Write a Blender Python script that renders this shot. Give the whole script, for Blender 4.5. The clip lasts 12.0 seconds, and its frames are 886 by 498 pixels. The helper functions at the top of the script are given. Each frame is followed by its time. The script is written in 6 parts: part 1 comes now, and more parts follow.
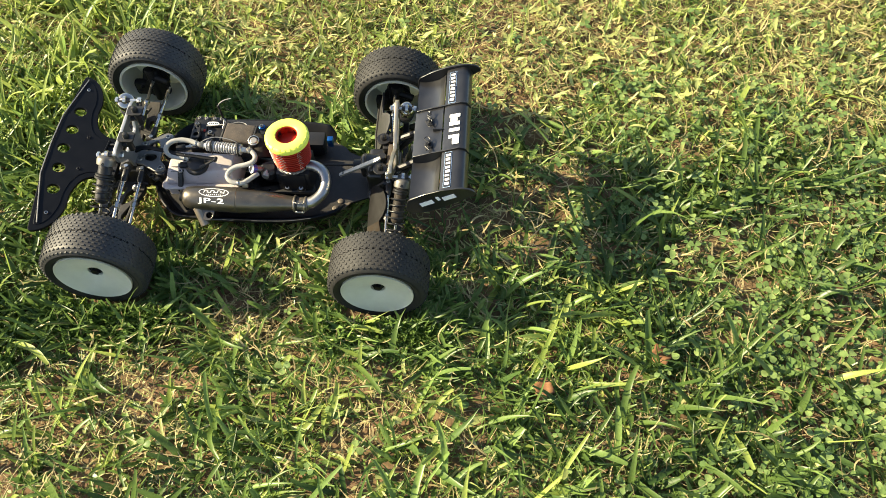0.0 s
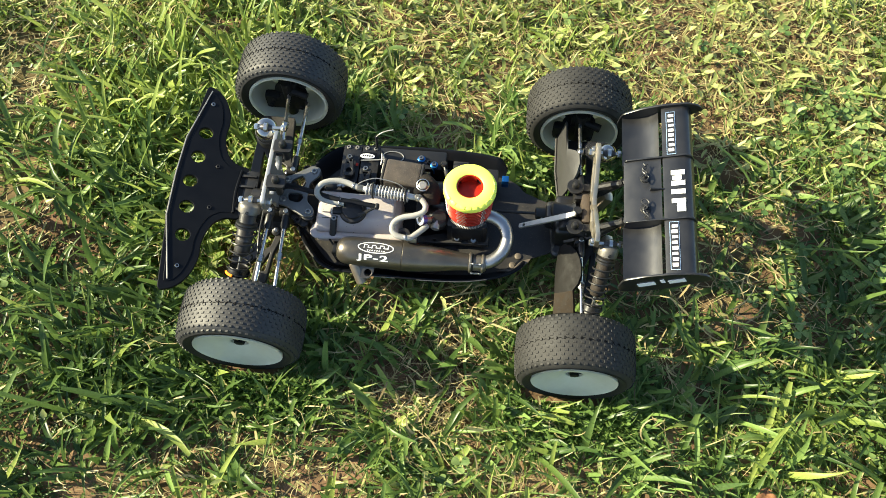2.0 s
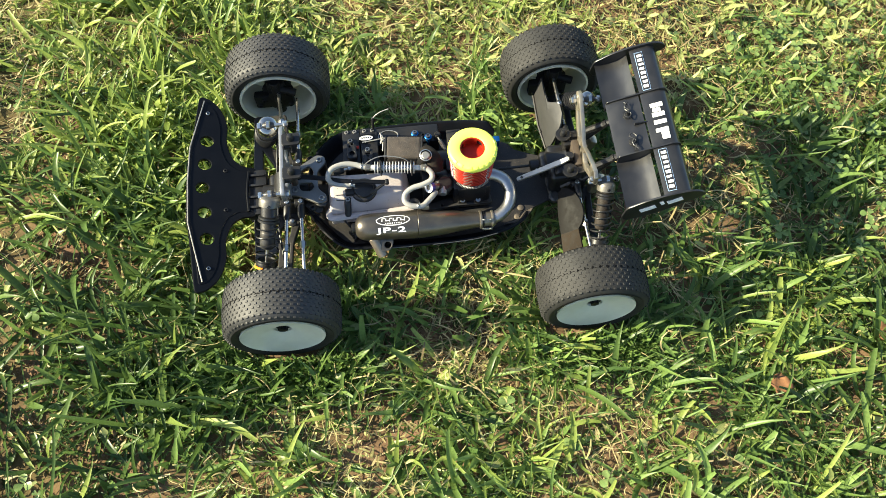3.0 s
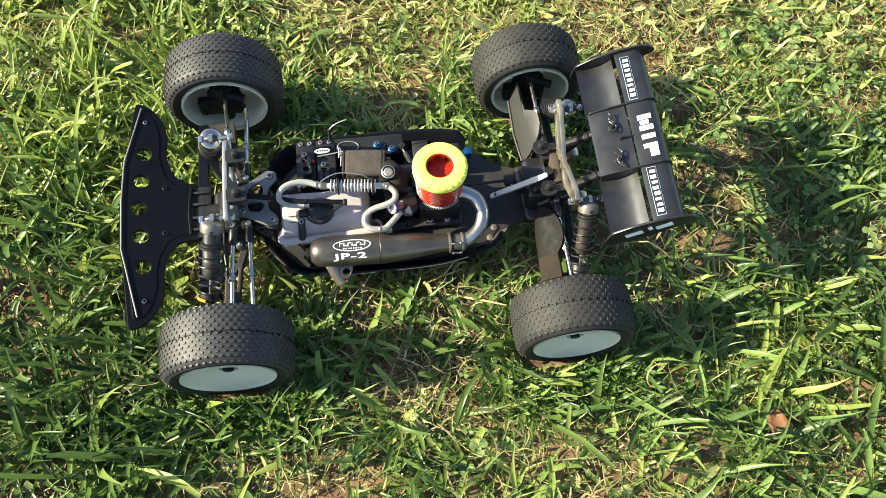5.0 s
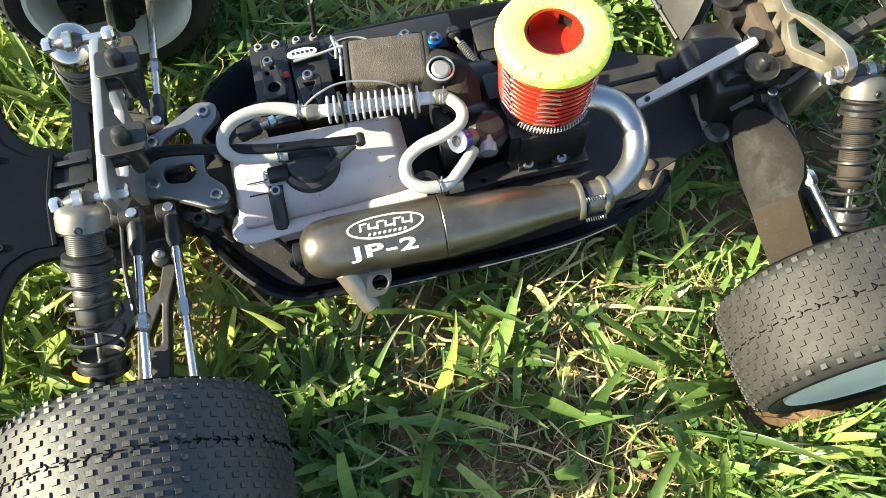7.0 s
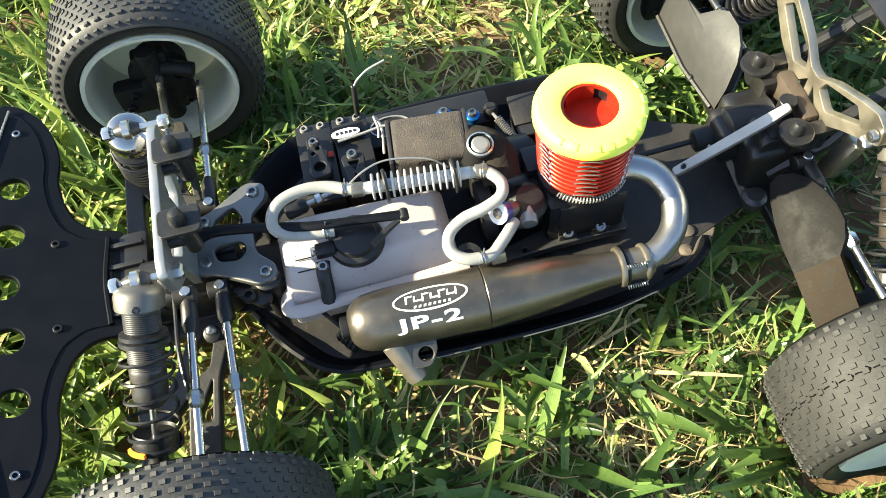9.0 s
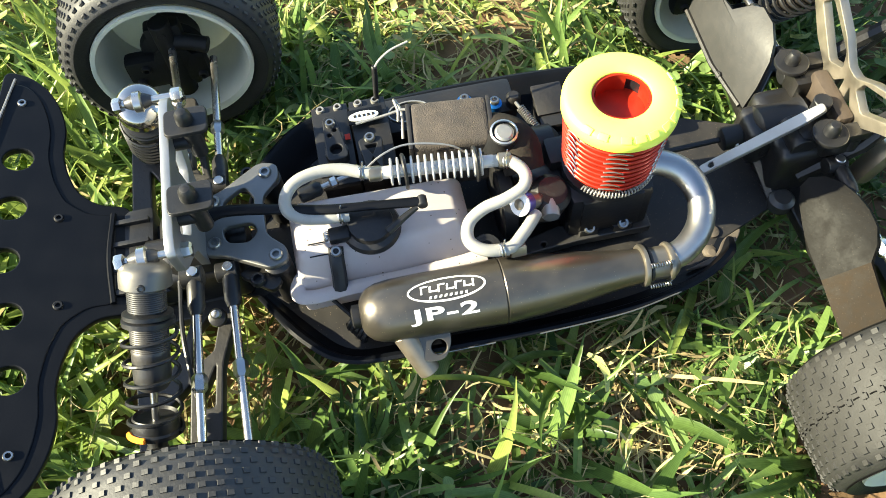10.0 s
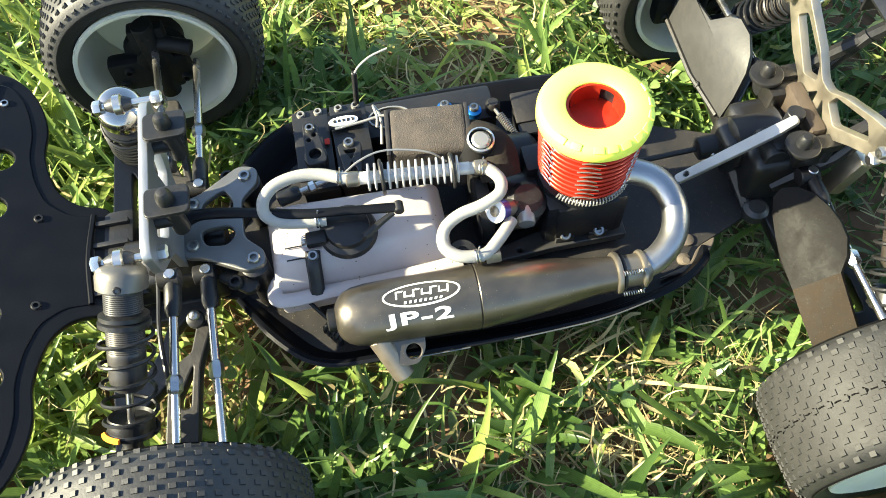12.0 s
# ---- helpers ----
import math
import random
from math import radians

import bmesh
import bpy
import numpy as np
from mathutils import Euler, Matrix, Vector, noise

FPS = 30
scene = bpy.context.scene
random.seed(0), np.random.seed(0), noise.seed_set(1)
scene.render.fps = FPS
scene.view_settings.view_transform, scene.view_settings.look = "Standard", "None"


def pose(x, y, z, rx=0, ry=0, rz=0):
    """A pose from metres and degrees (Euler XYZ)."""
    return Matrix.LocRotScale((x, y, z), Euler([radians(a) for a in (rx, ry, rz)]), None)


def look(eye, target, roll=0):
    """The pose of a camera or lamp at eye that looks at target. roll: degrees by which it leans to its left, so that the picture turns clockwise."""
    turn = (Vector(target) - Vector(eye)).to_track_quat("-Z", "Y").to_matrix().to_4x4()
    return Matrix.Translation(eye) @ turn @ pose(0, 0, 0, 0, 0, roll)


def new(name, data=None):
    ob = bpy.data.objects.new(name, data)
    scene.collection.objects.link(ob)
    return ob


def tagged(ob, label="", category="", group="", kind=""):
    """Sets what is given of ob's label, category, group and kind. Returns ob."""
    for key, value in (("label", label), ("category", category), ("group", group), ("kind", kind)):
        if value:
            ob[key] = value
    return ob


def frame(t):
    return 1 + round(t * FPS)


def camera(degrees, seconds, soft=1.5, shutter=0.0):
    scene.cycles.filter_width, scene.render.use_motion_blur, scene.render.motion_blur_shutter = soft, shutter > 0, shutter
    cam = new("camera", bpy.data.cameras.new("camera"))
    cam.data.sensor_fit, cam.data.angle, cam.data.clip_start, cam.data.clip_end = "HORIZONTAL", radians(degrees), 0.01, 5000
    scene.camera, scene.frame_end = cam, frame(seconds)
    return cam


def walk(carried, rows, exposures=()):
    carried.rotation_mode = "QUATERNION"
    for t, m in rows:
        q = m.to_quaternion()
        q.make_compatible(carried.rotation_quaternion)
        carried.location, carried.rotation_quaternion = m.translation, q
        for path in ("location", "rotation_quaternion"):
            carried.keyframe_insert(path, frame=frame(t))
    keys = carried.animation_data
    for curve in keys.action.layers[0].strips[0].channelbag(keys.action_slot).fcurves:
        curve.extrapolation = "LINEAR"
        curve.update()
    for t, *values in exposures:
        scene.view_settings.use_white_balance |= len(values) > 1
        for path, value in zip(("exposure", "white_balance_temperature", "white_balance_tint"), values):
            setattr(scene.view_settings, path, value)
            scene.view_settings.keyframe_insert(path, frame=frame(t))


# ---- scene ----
cam = camera(57.2, 12.0, soft=0.9)
PATH = [
    (0, (0.3183, -0.6743, 0.9434), (0.2923, -0.4114, 0.5189), -2.97),
    (0.5, (0.2320, -0.6110, 0.9303), (0.2062, -0.3555, 0.5013), 1.49),
    (1, (0.1311, -0.4874, 0.8877), (0.1124, -0.2671, 0.4393), 1.76),
    (1.5, (0.1008, -0.4386, 0.8942), (0.0747, -0.2235, 0.4436), 0.04),
    (2, (0.0741, -0.4418, 0.8911), (0.0511, -0.2286, 0.4394), -1.25),
    (2.5, (0.0140, -0.4614, 0.9148), (0.0004, -0.2508, 0.4615), -4.43),
    (3, (-0.0256, -0.5016, 0.9343), (-0.0047, -0.2921, 0.4807), -0.33),
    (3.5, (-0.0219, -0.5258, 0.9339), (0.0116, -0.3138, 0.4824), 1.94),
    (3.7, (-0.0183, -0.5290, 0.9301), (0.0215, -0.3179, 0.4786), 3.30),
    (5.3, (0.0009, -0.3599, 0.8250), (0.0300, -0.1844, 0.3577), 3.00),
    (5.5, (-0.0362, -0.3258, 0.7475), (-0.0074, -0.1642, 0.2752), 2.85),
    (6, (-0.0580, -0.2643, 0.5139), (-0.0331, -0.0941, 0.0445), 1.48),
    (6.5, (-0.0427, -0.2410, 0.4592), (-0.0109, -0.0433, 0.0010), -1.88),
    (7, (-0.0456, -0.2493, 0.4529), (-0.0087, -0.0469, -0.0028), -3.20),
    (7.5, (-0.0440, -0.2536, 0.4501), (-0.0074, -0.0326, 0.0031), -5.15),
    (7.7, (-0.0474, -0.2589, 0.4581), (-0.0170, -0.0334, 0.0129), -7.02),
    (9.3, (-0.0523, -0.2492, 0.4609), (-0.0268, -0.0047, 0.0255), -8.32),
    (9.5, (-0.0584, -0.2502, 0.4603), (-0.0320, -0.0063, 0.0246), -7.05),
    (10, (-0.0614, -0.2440, 0.4459), (-0.0336, -0.0019, 0.0093), -5.64),
    (10.5, (-0.0610, -0.2448, 0.4452), (-0.0300, -0.0043, 0.0080), -4.22),
    (11, (-0.0589, -0.2476, 0.4459), (-0.0260, -0.0079, 0.0083), -3.52),
    (11.5, (-0.0549, -0.2457, 0.4448), (-0.0222, -0.0066, 0.0069), -3.45),
    (12, (-0.0518, -0.2455, 0.4511), (-0.0205, -0.0043, 0.0142), -4.19),
]
walk(cam, [(t, look(eye, target, roll)) for t, eye, target, roll in PATH], [
    (0, 1.72, 6950, 10), (1, 1.69, 6850, 10), (2, 1.68, 6450, 6), (3.7, 1.68, 6350, 8), (5.5, 1.86, 6250, 9), (6.0, 2.16, 6350, 6), (6.5, 2.26, 6350, 6), (7.5, 2.29, 6350, 6), (9.5, 2.2, 6350, 6), (12, 2.35, 6350, 6)])

# ---- light ----
world = bpy.data.worlds.new("sky")
scene.world = world
world.use_nodes = True
SUN_EL, SUN_AZ = radians(30.5), radians(176)  # azimuth from +x, towards the sun
wn = world.node_tree.nodes
sky = wn.new("ShaderNodeTexSky")
sky.sky_type, sky.sun_disc = "NISHITA", False
sky.sun_elevation, sky.sun_rotation = SUN_EL, radians(90) - SUN_AZ
wn["Background"].inputs["Strength"].default_value = 0.08
world.node_tree.links.new(sky.outputs["Color"], wn["Background"].inputs["Color"])
sun = new("sun", bpy.data.lights.new("sun", "SUN"))
sun.data.energy, sun.data.angle, sun.data.color = 5.0, radians(0.6), (1.0, 0.89, 0.62)
to_sun = Vector((math.cos(SUN_AZ) * math.cos(SUN_EL), math.sin(SUN_AZ) * math.cos(SUN_EL), math.sin(SUN_EL)))
sun.matrix_world = look(to_sun * 5, (0, 0, 0))


# ---- materials ----
def material(name, color, rough=0.5, metal=0.0, var=0.12, scale=60.0, bump=0.0, bump_scale=400.0, dust=0.0,
             dust_color=(0.34, 0.25, 0.15), trans=0.0, spec=0.5, coat=0.0, sss=0.0, dust_scale=45.0, through_light=0.0, specks=None):
    """A surface with a base colour that varies at two scales, fine relief and, where wanted, patchy dust."""
    m = bpy.data.materials.new(name)
    m.use_nodes = True
    nt = m.node_tree
    N, L = nt.nodes, nt.links
    b = N["Principled BSDF"]
    tc = N.new("ShaderNodeTexCoord")
    n1, n2 = N.new("ShaderNodeTexNoise"), N.new("ShaderNodeTexNoise")
    n1.inputs["Scale"].default_value, n1.inputs["Detail"].default_value = scale, 6
    n2.inputs["Scale"].default_value, n2.inputs["Detail"].default_value = bump_scale, 3
    L.new(tc.outputs["Object"], n1.inputs["Vector"])
    L.new(tc.outputs["Object"], n2.inputs["Vector"])
    ramp = N.new("ShaderNodeValToRGB")
    ramp.color_ramp.elements[0].position, ramp.color_ramp.elements[1].position = 0.3, 0.7
    ramp.color_ramp.elements[0].color = (*[c * (1 - var) for c in color], 1)
    ramp.color_ramp.elements[1].color = (*[min(1, c * (1 + var)) for c in color], 1)
    L.new(n1.outputs["Fac"], ramp.inputs["Fac"])
    out = ramp.outputs["Color"]
    if specks:  # cell size, share of cells, radius, colour
        per, share, radius, tint = specks
        vor, less, some, both, spot = N.new("ShaderNodeTexVoronoi"), N.new("ShaderNodeMath"), N.new("ShaderNodeMath"), N.new("ShaderNodeMath"), N.new("ShaderNodeMix")
        vor.inputs["Scale"].default_value = per
        L.new(tc.outputs["Object"], vor.inputs["Vector"])
        less.operation, some.operation, both.operation = "LESS_THAN", "LESS_THAN", "MULTIPLY"
        less.inputs[1].default_value, some.inputs[1].default_value = radius, share
        L.new(vor.outputs["Distance"], less.inputs[0])
        cell = N.new("ShaderNodeSeparateXYZ")
        L.new(vor.outputs["Color"], cell.inputs["Vector"])
        L.new(cell.outputs["X"], some.inputs[0])
        L.new(less.outputs[0], both.inputs[0])
        L.new(some.outputs[0], both.inputs[1])
        spot.data_type = "RGBA"
        L.new(both.outputs[0], spot.inputs["Factor"])
        L.new(out, spot.inputs["A"])
        spot.inputs["B"].default_value = (*tint, 1)
        out = spot.outputs["Result"]
    if dust:
        n3 = N.new("ShaderNodeTexNoise")
        n3.inputs["Scale"].default_value, n3.inputs["Detail"].default_value, n3.inputs["Roughness"].default_value = dust_scale, 9, 0.7
        L.new(tc.outputs["Object"], n3.inputs["Vector"])
        r3 = N.new("ShaderNodeMapRange")
        r3.inputs["From Min"].default_value, r3.inputs["From Max"].default_value = 0.42, 0.75
        r3.inputs["To Max"].default_value = dust
        L.new(n3.outputs["Fac"], r3.inputs["Value"])
        mix = N.new("ShaderNodeMix")
        mix.data_type = "RGBA"
        L.new(r3.outputs["Result"], mix.inputs["Factor"])
        L.new(out, mix.inputs["A"])
        mix.inputs["B"].default_value = (*dust_color, 1)
        out = mix.outputs["Result"]
        add = N.new("ShaderNodeMath")
        add.operation = "ADD"
        add.use_clamp = True
        add.inputs[1].default_value = rough
        L.new(r3.outputs["Result"], add.inputs[0])
        L.new(add.outputs["Value"], b.inputs["Roughness"])
        if metal:
            sub = N.new("ShaderNodeMath")
            sub.operation, sub.use_clamp = "SUBTRACT", True
            sub.inputs[0].default_value = metal
            L.new(r3.outputs["Result"], sub.inputs[1])
            L.new(sub.outputs["Value"], b.inputs["Metallic"])
    else:
        rr = N.new("ShaderNodeMapRange")
        rr.inputs["To Min"].default_value, rr.inputs["To Max"].default_value = rough * 0.8, min(1, rough * 1.2)
        L.new(n1.outputs["Fac"], rr.inputs["Value"])
        L.new(rr.outputs["Result"], b.inputs["Roughness"])
    L.new(out, b.inputs["Base Color"])
    if not (dust and metal):
        b.inputs["Metallic"].default_value = metal
    b.inputs["Specular IOR Level"].default_value = spec
    b.inputs["Coat Weight"].default_value = coat
    if trans:
        b.inputs["Transmission Weight"].default_value = trans
    if sss:
        b.inputs["Subsurface Weight"].default_value, b.inputs["Subsurface Scale"].default_value = sss, 0.004
    if bump:
        bp = N.new("ShaderNodeBump")
        bp.inputs["Strength"].default_value, bp.inputs["Distance"].default_value = bump, 0.0006
        L.new(n2.outputs["Fac"], bp.inputs["Height"])
        L.new(bp.outputs["Normal"], b.inputs["Normal"])
    if through_light:
        tr, mx = N.new("ShaderNodeBsdfTranslucent"), N.new("ShaderNodeMixShader")
        L.new(out, tr.inputs["Color"])
        mx.inputs["Fac"].default_value = through_light
        L.new(b.outputs["BSDF"], mx.inputs[1])
        L.new(tr.outputs["BSDF"], mx.inputs[2])
        L.new(mx.outputs["Shader"], N["Material Output"].inputs["Surface"])
    return m


BLACK = material("black_plastic", (0.0095, 0.010, 0.0115), 0.42, bump=0.25, dust=0.03, spec=0.4)
BLACK_SATIN = material("black_moulding", (0.0024, 0.003, 0.0048), 0.42, bump=0.08, bump_scale=900, spec=0.2)
DARK = material("dark_composite", (0.009, 0.0085, 0.0085), 0.36, bump=0.2, dust=0.06, dust_color=(0.1, 0.08, 0.055))
SOOT = material("matt_black_nylon", (0.005, 0.005, 0.005), 0.6, bump=0.2, spec=0.25)
SLEEVE = material("sooty_rubber", (0.016, 0.013, 0.011), 0.8, var=0.3, bump=0.5, dust=0.2, dust_color=(0.09, 0.07, 0.05), dust_scale=120, spec=0.2)
DUSTY = material("dusty_black_plastic", (0.014, 0.013, 0.0125), 0.45, bump=0.3, dust=0.2, dust_color=(0.08, 0.068, 0.055), dust_scale=28)
RUBBER = material("tyre_rubber", (0.022, 0.022, 0.023), 0.55, var=0.2, bump=0.2, bump_scale=700, dust=0.09, dust_color=(0.12, 0.11, 0.09))
CARCASS = material("tyre_carcass_rubber", (0.012, 0.012, 0.0125), 0.6, var=0.2, bump=0.4, bump_scale=700, dust=0.06, dust_color=(0.1, 0.09, 0.07), spec=0.3)
SLIT = material("black_slit", (0.002, 0.002, 0.002), 0.9, var=0.1, spec=0.1)
EARTH = material("earth_brown_aluminium", (0.04, 0.029, 0.021), 0.6, 0.2, var=0.25, scale=90, bump=0.3, dust=0.4, dust_color=(0.085, 0.058, 0.037), dust_scale=60)
RUBBER_WORN = material("worn_tyre_rubber", (0.0185, 0.0182, 0.0176), 0.62, var=0.2, bump=0.3, bump_scale=900, dust=0.17, dust_color=(0.07, 0.065, 0.057), spec=0.35)
WHITE_RIM = material("white_nylon", (0.76, 0.76, 0.65), 0.42, var=0.04, bump=0.1, dust=0.16, dust_color=(0.5, 0.45, 0.33), through_light=0.3)
STEEL = material("polished_steel", (0.52, 0.51, 0.49), 0.28, 1.0, var=0.1, bump=0.05)
ROD = material("chromed_rod", (0.52, 0.505, 0.48), 0.22, 1.0, var=0.08, dust=0.1)
CHROME = material("polished_cap", (0.48, 0.45, 0.41), 0.17, 1.0, var=0.1)
ALU = material("brushed_aluminium", (0.5, 0.51, 0.51), 0.38, 1.0, var=0.08, bump=0.1, dust=0.1)
GREY_ALU = material("grey_anodised_aluminium", (0.36, 0.35, 0.33), 0.42, 0.75, var=0.1, bump=0.1, dust=0.12)
DARK_ALU = material("dark_anodised_aluminium", (0.19, 0.19, 0.185), 0.42, 0.8, var=0.1, bump=0.1, dust=0.08)
# near guard's flap: its shade is put into a darker copy of the plastic
LOBE = material("shaded_mud_guard_plastic", (0.006, 0.0057, 0.0054), 0.55, var=0.15, bump=0.2, dust=0.2, dust_color=(0.019, 0.0145, 0.011), dust_scale=120, spec=0.12, specks=(900, 0.25, 0.2, (0.022, 0.018, 0.014)))
TOWER = material("silver_tower_aluminium", (0.36, 0.365, 0.37), 0.42, 0.9, var=0.08, bump=0.08, dust=0.08)
BROWN_ALU = material("champagne_aluminium", (0.46, 0.41, 0.325), 0.33, 0.95, var=0.08, bump=0.08, dust=0.22, dust_color=(0.2, 0.15, 0.095))
SHOCK = material("hard_anodised_shock", (0.05, 0.05, 0.052), 0.4, 0.55, var=0.15, dust=0.08)
SHOCK_DUSTY = material("dusty_shock_body", (0.021, 0.017, 0.014), 0.5, 0.2, var=0.2, dust=0.45, dust_color=(0.04, 0.028, 0.019), spec=0.35)
SCREW = material("socket_screw_steel", (0.34, 0.34, 0.33), 0.3, 0.95, var=0.12, bump=0.05)
STINGER = material("heat_stained_steel", (0.27, 0.23, 0.185), 0.4, 0.8, var=0.15, scale=70, bump=0.15, dust=0.2, dust_color=(0.17, 0.13, 0.09))
CAP = material("shock_cap_aluminium", (0.14, 0.135, 0.125), 0.44, 0.7, var=0.08, dust=0.15)
PIPE = material("titanium_grey_pipe", (0.135, 0.12, 0.1), 0.28, 0.85, var=0.1, scale=35, bump=0.06, dust=0.13, dust_color=(0.24, 0.19, 0.13), dust_scale=60, specks=(900, 0.12, 0.18, (0.3, 0.24, 0.16)))
HEADER = material("polished_header", (0.37, 0.375, 0.38), 0.36, 1.0, var=0.15, scale=40, bump=0.06, dust=0.08)
TANK = material("milky_fuel_tank", (0.63, 0.57, 0.555), 0.3, var=0.06, scale=30, bump=0.06, dust=0.16, dust_color=(0.35, 0.25, 0.15), through_light=0.35, specks=(520, 0.07, 0.2, (0.1, 0.07, 0.045)))
TUBE = material("silicone_tube", (0.42, 0.41, 0.385), 0.28, var=0.05, coat=0.2, through_light=0.3)
FIN = material("white_heat_sink", (0.5, 0.49, 0.48), 0.35, 0.25, var=0.04)
BRASS = material("tarnished_brass", (0.25, 0.225, 0.185), 0.36, 0.85, var=0.15, dust=0.1)
RED = material("red_anodised_head", (0.46, 0.026, 0.009), 0.33, 0.5, var=0.1, scale=80, bump=0.08, dust=0.08)
NEON = material("neon_yellow_guard", (0.92, 1.0, 0.13), 0.45, var=0.04, scale=50, bump=0.2, bump_scale=250)
BLUE = material("blue_anodised", (0.015, 0.12, 0.36), 0.3, 0.8, var=0.1)
VIOLET = material("violet_anodised", (0.1, 0.08, 0.3), 0.3, 0.7, var=0.2)
ORANGE = material("orange_paint", (0.85, 0.25, 0.02), 0.4)
FOAM = material("dusty_black_fabric", (0.045, 0.038, 0.034), 0.9, var=0.25, bump=0.9, bump_scale=1500, dust=0.3, dust_color=(0.18, 0.14, 0.11), dust_scale=90, specks=(1100, 0.2, 0.22, (0.15, 0.12, 0.09)))
DECAL = material("white_decal", (0.82, 0.82, 0.82), 0.4, var=0.03)
BLUE_DECAL = material("blue_decal", (0.35, 0.5, 0.75), 0.35, var=0.03)
CHASSIS = material("dusty_chassis_plate", (0.016, 0.015, 0.015), 0.5, 0.2, var=0.2, dust=0.14, dust_color=(0.12, 0.1, 0.08), dust_scale=22, specks=(800, 0.25, 0.22, (0.09, 0.07, 0.05)))
TAN = material("sandy_aluminium_plate", (0.12, 0.1, 0.08), 0.5, 0.5, var=0.15, dust=0.4, dust_color=(0.12, 0.085, 0.055), dust_scale=35)
# far guard: the sun it catches is put into a lighter plastic
GUARD = material("scuffed_mud_guard_plastic", (0.032, 0.032, 0.032), 0.38, var=0.12, scale=25, bump=0.1, dust=0.16, dust_color=(0.06, 0.047, 0.036), dust_scale=220, spec=0.3, specks=(900, 0.2, 0.18, (0.06, 0.052, 0.042)))
TAN_DUST = material("earth_covered_plastic", (0.022, 0.018, 0.014), 0.65, bump=0.2, dust=0.55, dust_color=(0.043, 0.031, 0.021), dust_scale=170, spec=0.1, specks=(900, 0.3, 0.24, (0.04, 0.032, 0.024)))
WING = material("glossy_black_wing", (0.010, 0.010, 0.0108), 0.28, var=0.2, bump=0.03, dust=0.08, dust_color=(0.09, 0.085, 0.08), dust_scale=30, spec=0.75)


def leaf_material(name, low, high, translucent, rough=0.5, stripe=True, tipdry=0.0):
    """Blades and leaves: each one has its own tint; light shines through them."""
    m = bpy.data.materials.new(name)
    m.use_nodes = True
    N, L = m.node_tree.nodes, m.node_tree.links
    b, out = N["Principled BSDF"], N["Material Output"]
    geo = N.new("ShaderNodeNewGeometry")
    ramp = N.new("ShaderNodeValToRGB")
    ramp.color_ramp.elements[0].color, ramp.color_ramp.elements[1].color = (*low, 1), (*high, 1)
    tc, noi = N.new("ShaderNodeTexCoord"), N.new("ShaderNodeTexNoise")
    noi.inputs["Scale"].default_value, noi.inputs["Detail"].default_value = 9.0, 3
    L.new(tc.outputs["Object"], noi.inputs["Vector"])
    mid = N.new("ShaderNodeMath")
    mid.operation = "MULTIPLY_ADD"
    mid.inputs[1].default_value, mid.inputs[2].default_value = 0.8, -0.2
    L.new(geo.outputs["Random Per Island"], mid.inputs[0])
    add = N.new("ShaderNodeMath")
    add.use_clamp = True
    L.new(mid.outputs[0], add.inputs[0])
    nm = N.new("ShaderNodeMath")
    nm.operation = "MULTIPLY"
    nm.inputs[1].default_value = 0.75
    L.new(noi.outputs["Fac"], nm.inputs[0])
    L.new(nm.outputs[0], add.inputs[1])
    L.new(add.outputs[0], ramp.inputs["Fac"])
    fine = N.new("ShaderNodeTexNoise")
    fine.inputs["Scale"].default_value, fine.inputs["Detail"].default_value = 320.0, 4
    L.new(tc.outputs["Object"], fine.inputs["Vector"])
    hsv = N.new("ShaderNodeHueSaturation")
    fr = N.new("ShaderNodeMapRange")
    fr.inputs["To Min"].default_value, fr.inputs["To Max"].default_value = 0.7, 1.3
    L.new(fine.outputs["Fac"], fr.inputs["Value"])
    uv, sep, wave = N.new("ShaderNodeUVMap"), N.new("ShaderNodeSeparateXYZ"), N.new("ShaderNodeMath")
    L.new(uv.outputs["UV"], sep.inputs["Vector"])
    wave.operation = "MULTIPLY"
    wave.inputs[1].default_value = 44.0
    L.new(sep.outputs["X"], wave.inputs[0])
    sine, vein, rib = N.new("ShaderNodeMath"), N.new("ShaderNodeMath"), N.new("ShaderNodeMath")
    sine.operation, vein.operation, rib.operation = "SINE", "MULTIPLY_ADD", "MULTIPLY"
    L.new(wave.outputs[0], sine.inputs[0])
    vein.inputs[1].default_value, vein.inputs[2].default_value = 0.1 if stripe else 0.0, 1.0
    L.new(sine.outputs[0], vein.inputs[0])
    L.new(vein.outputs[0], rib.inputs[0])
    L.new(fr.outputs["Result"], rib.inputs[1])
    L.new(rib.outputs[0], hsv.inputs["Value"])
    L.new(ramp.outputs["Color"], hsv.inputs["Color"])
    L.new(hsv.outputs["Color"], b.inputs["Base Color"])
    b.inputs["Roughness"].default_value = rough
    b.inputs["Specular IOR Level"].default_value = 0.35
    tr, mx = N.new("ShaderNodeBsdfTranslucent"), N.new("ShaderNodeMixShader")
    L.new(hsv.outputs["Color"], tr.inputs["Color"])
    mx.inputs["Fac"].default_value = translucent
    L.new(b.outputs["BSDF"], mx.inputs[1])
    L.new(tr.outputs["BSDF"], mx.inputs[2])
    L.new(mx.outputs["Shader"], out.inputs["Surface"])
    return m


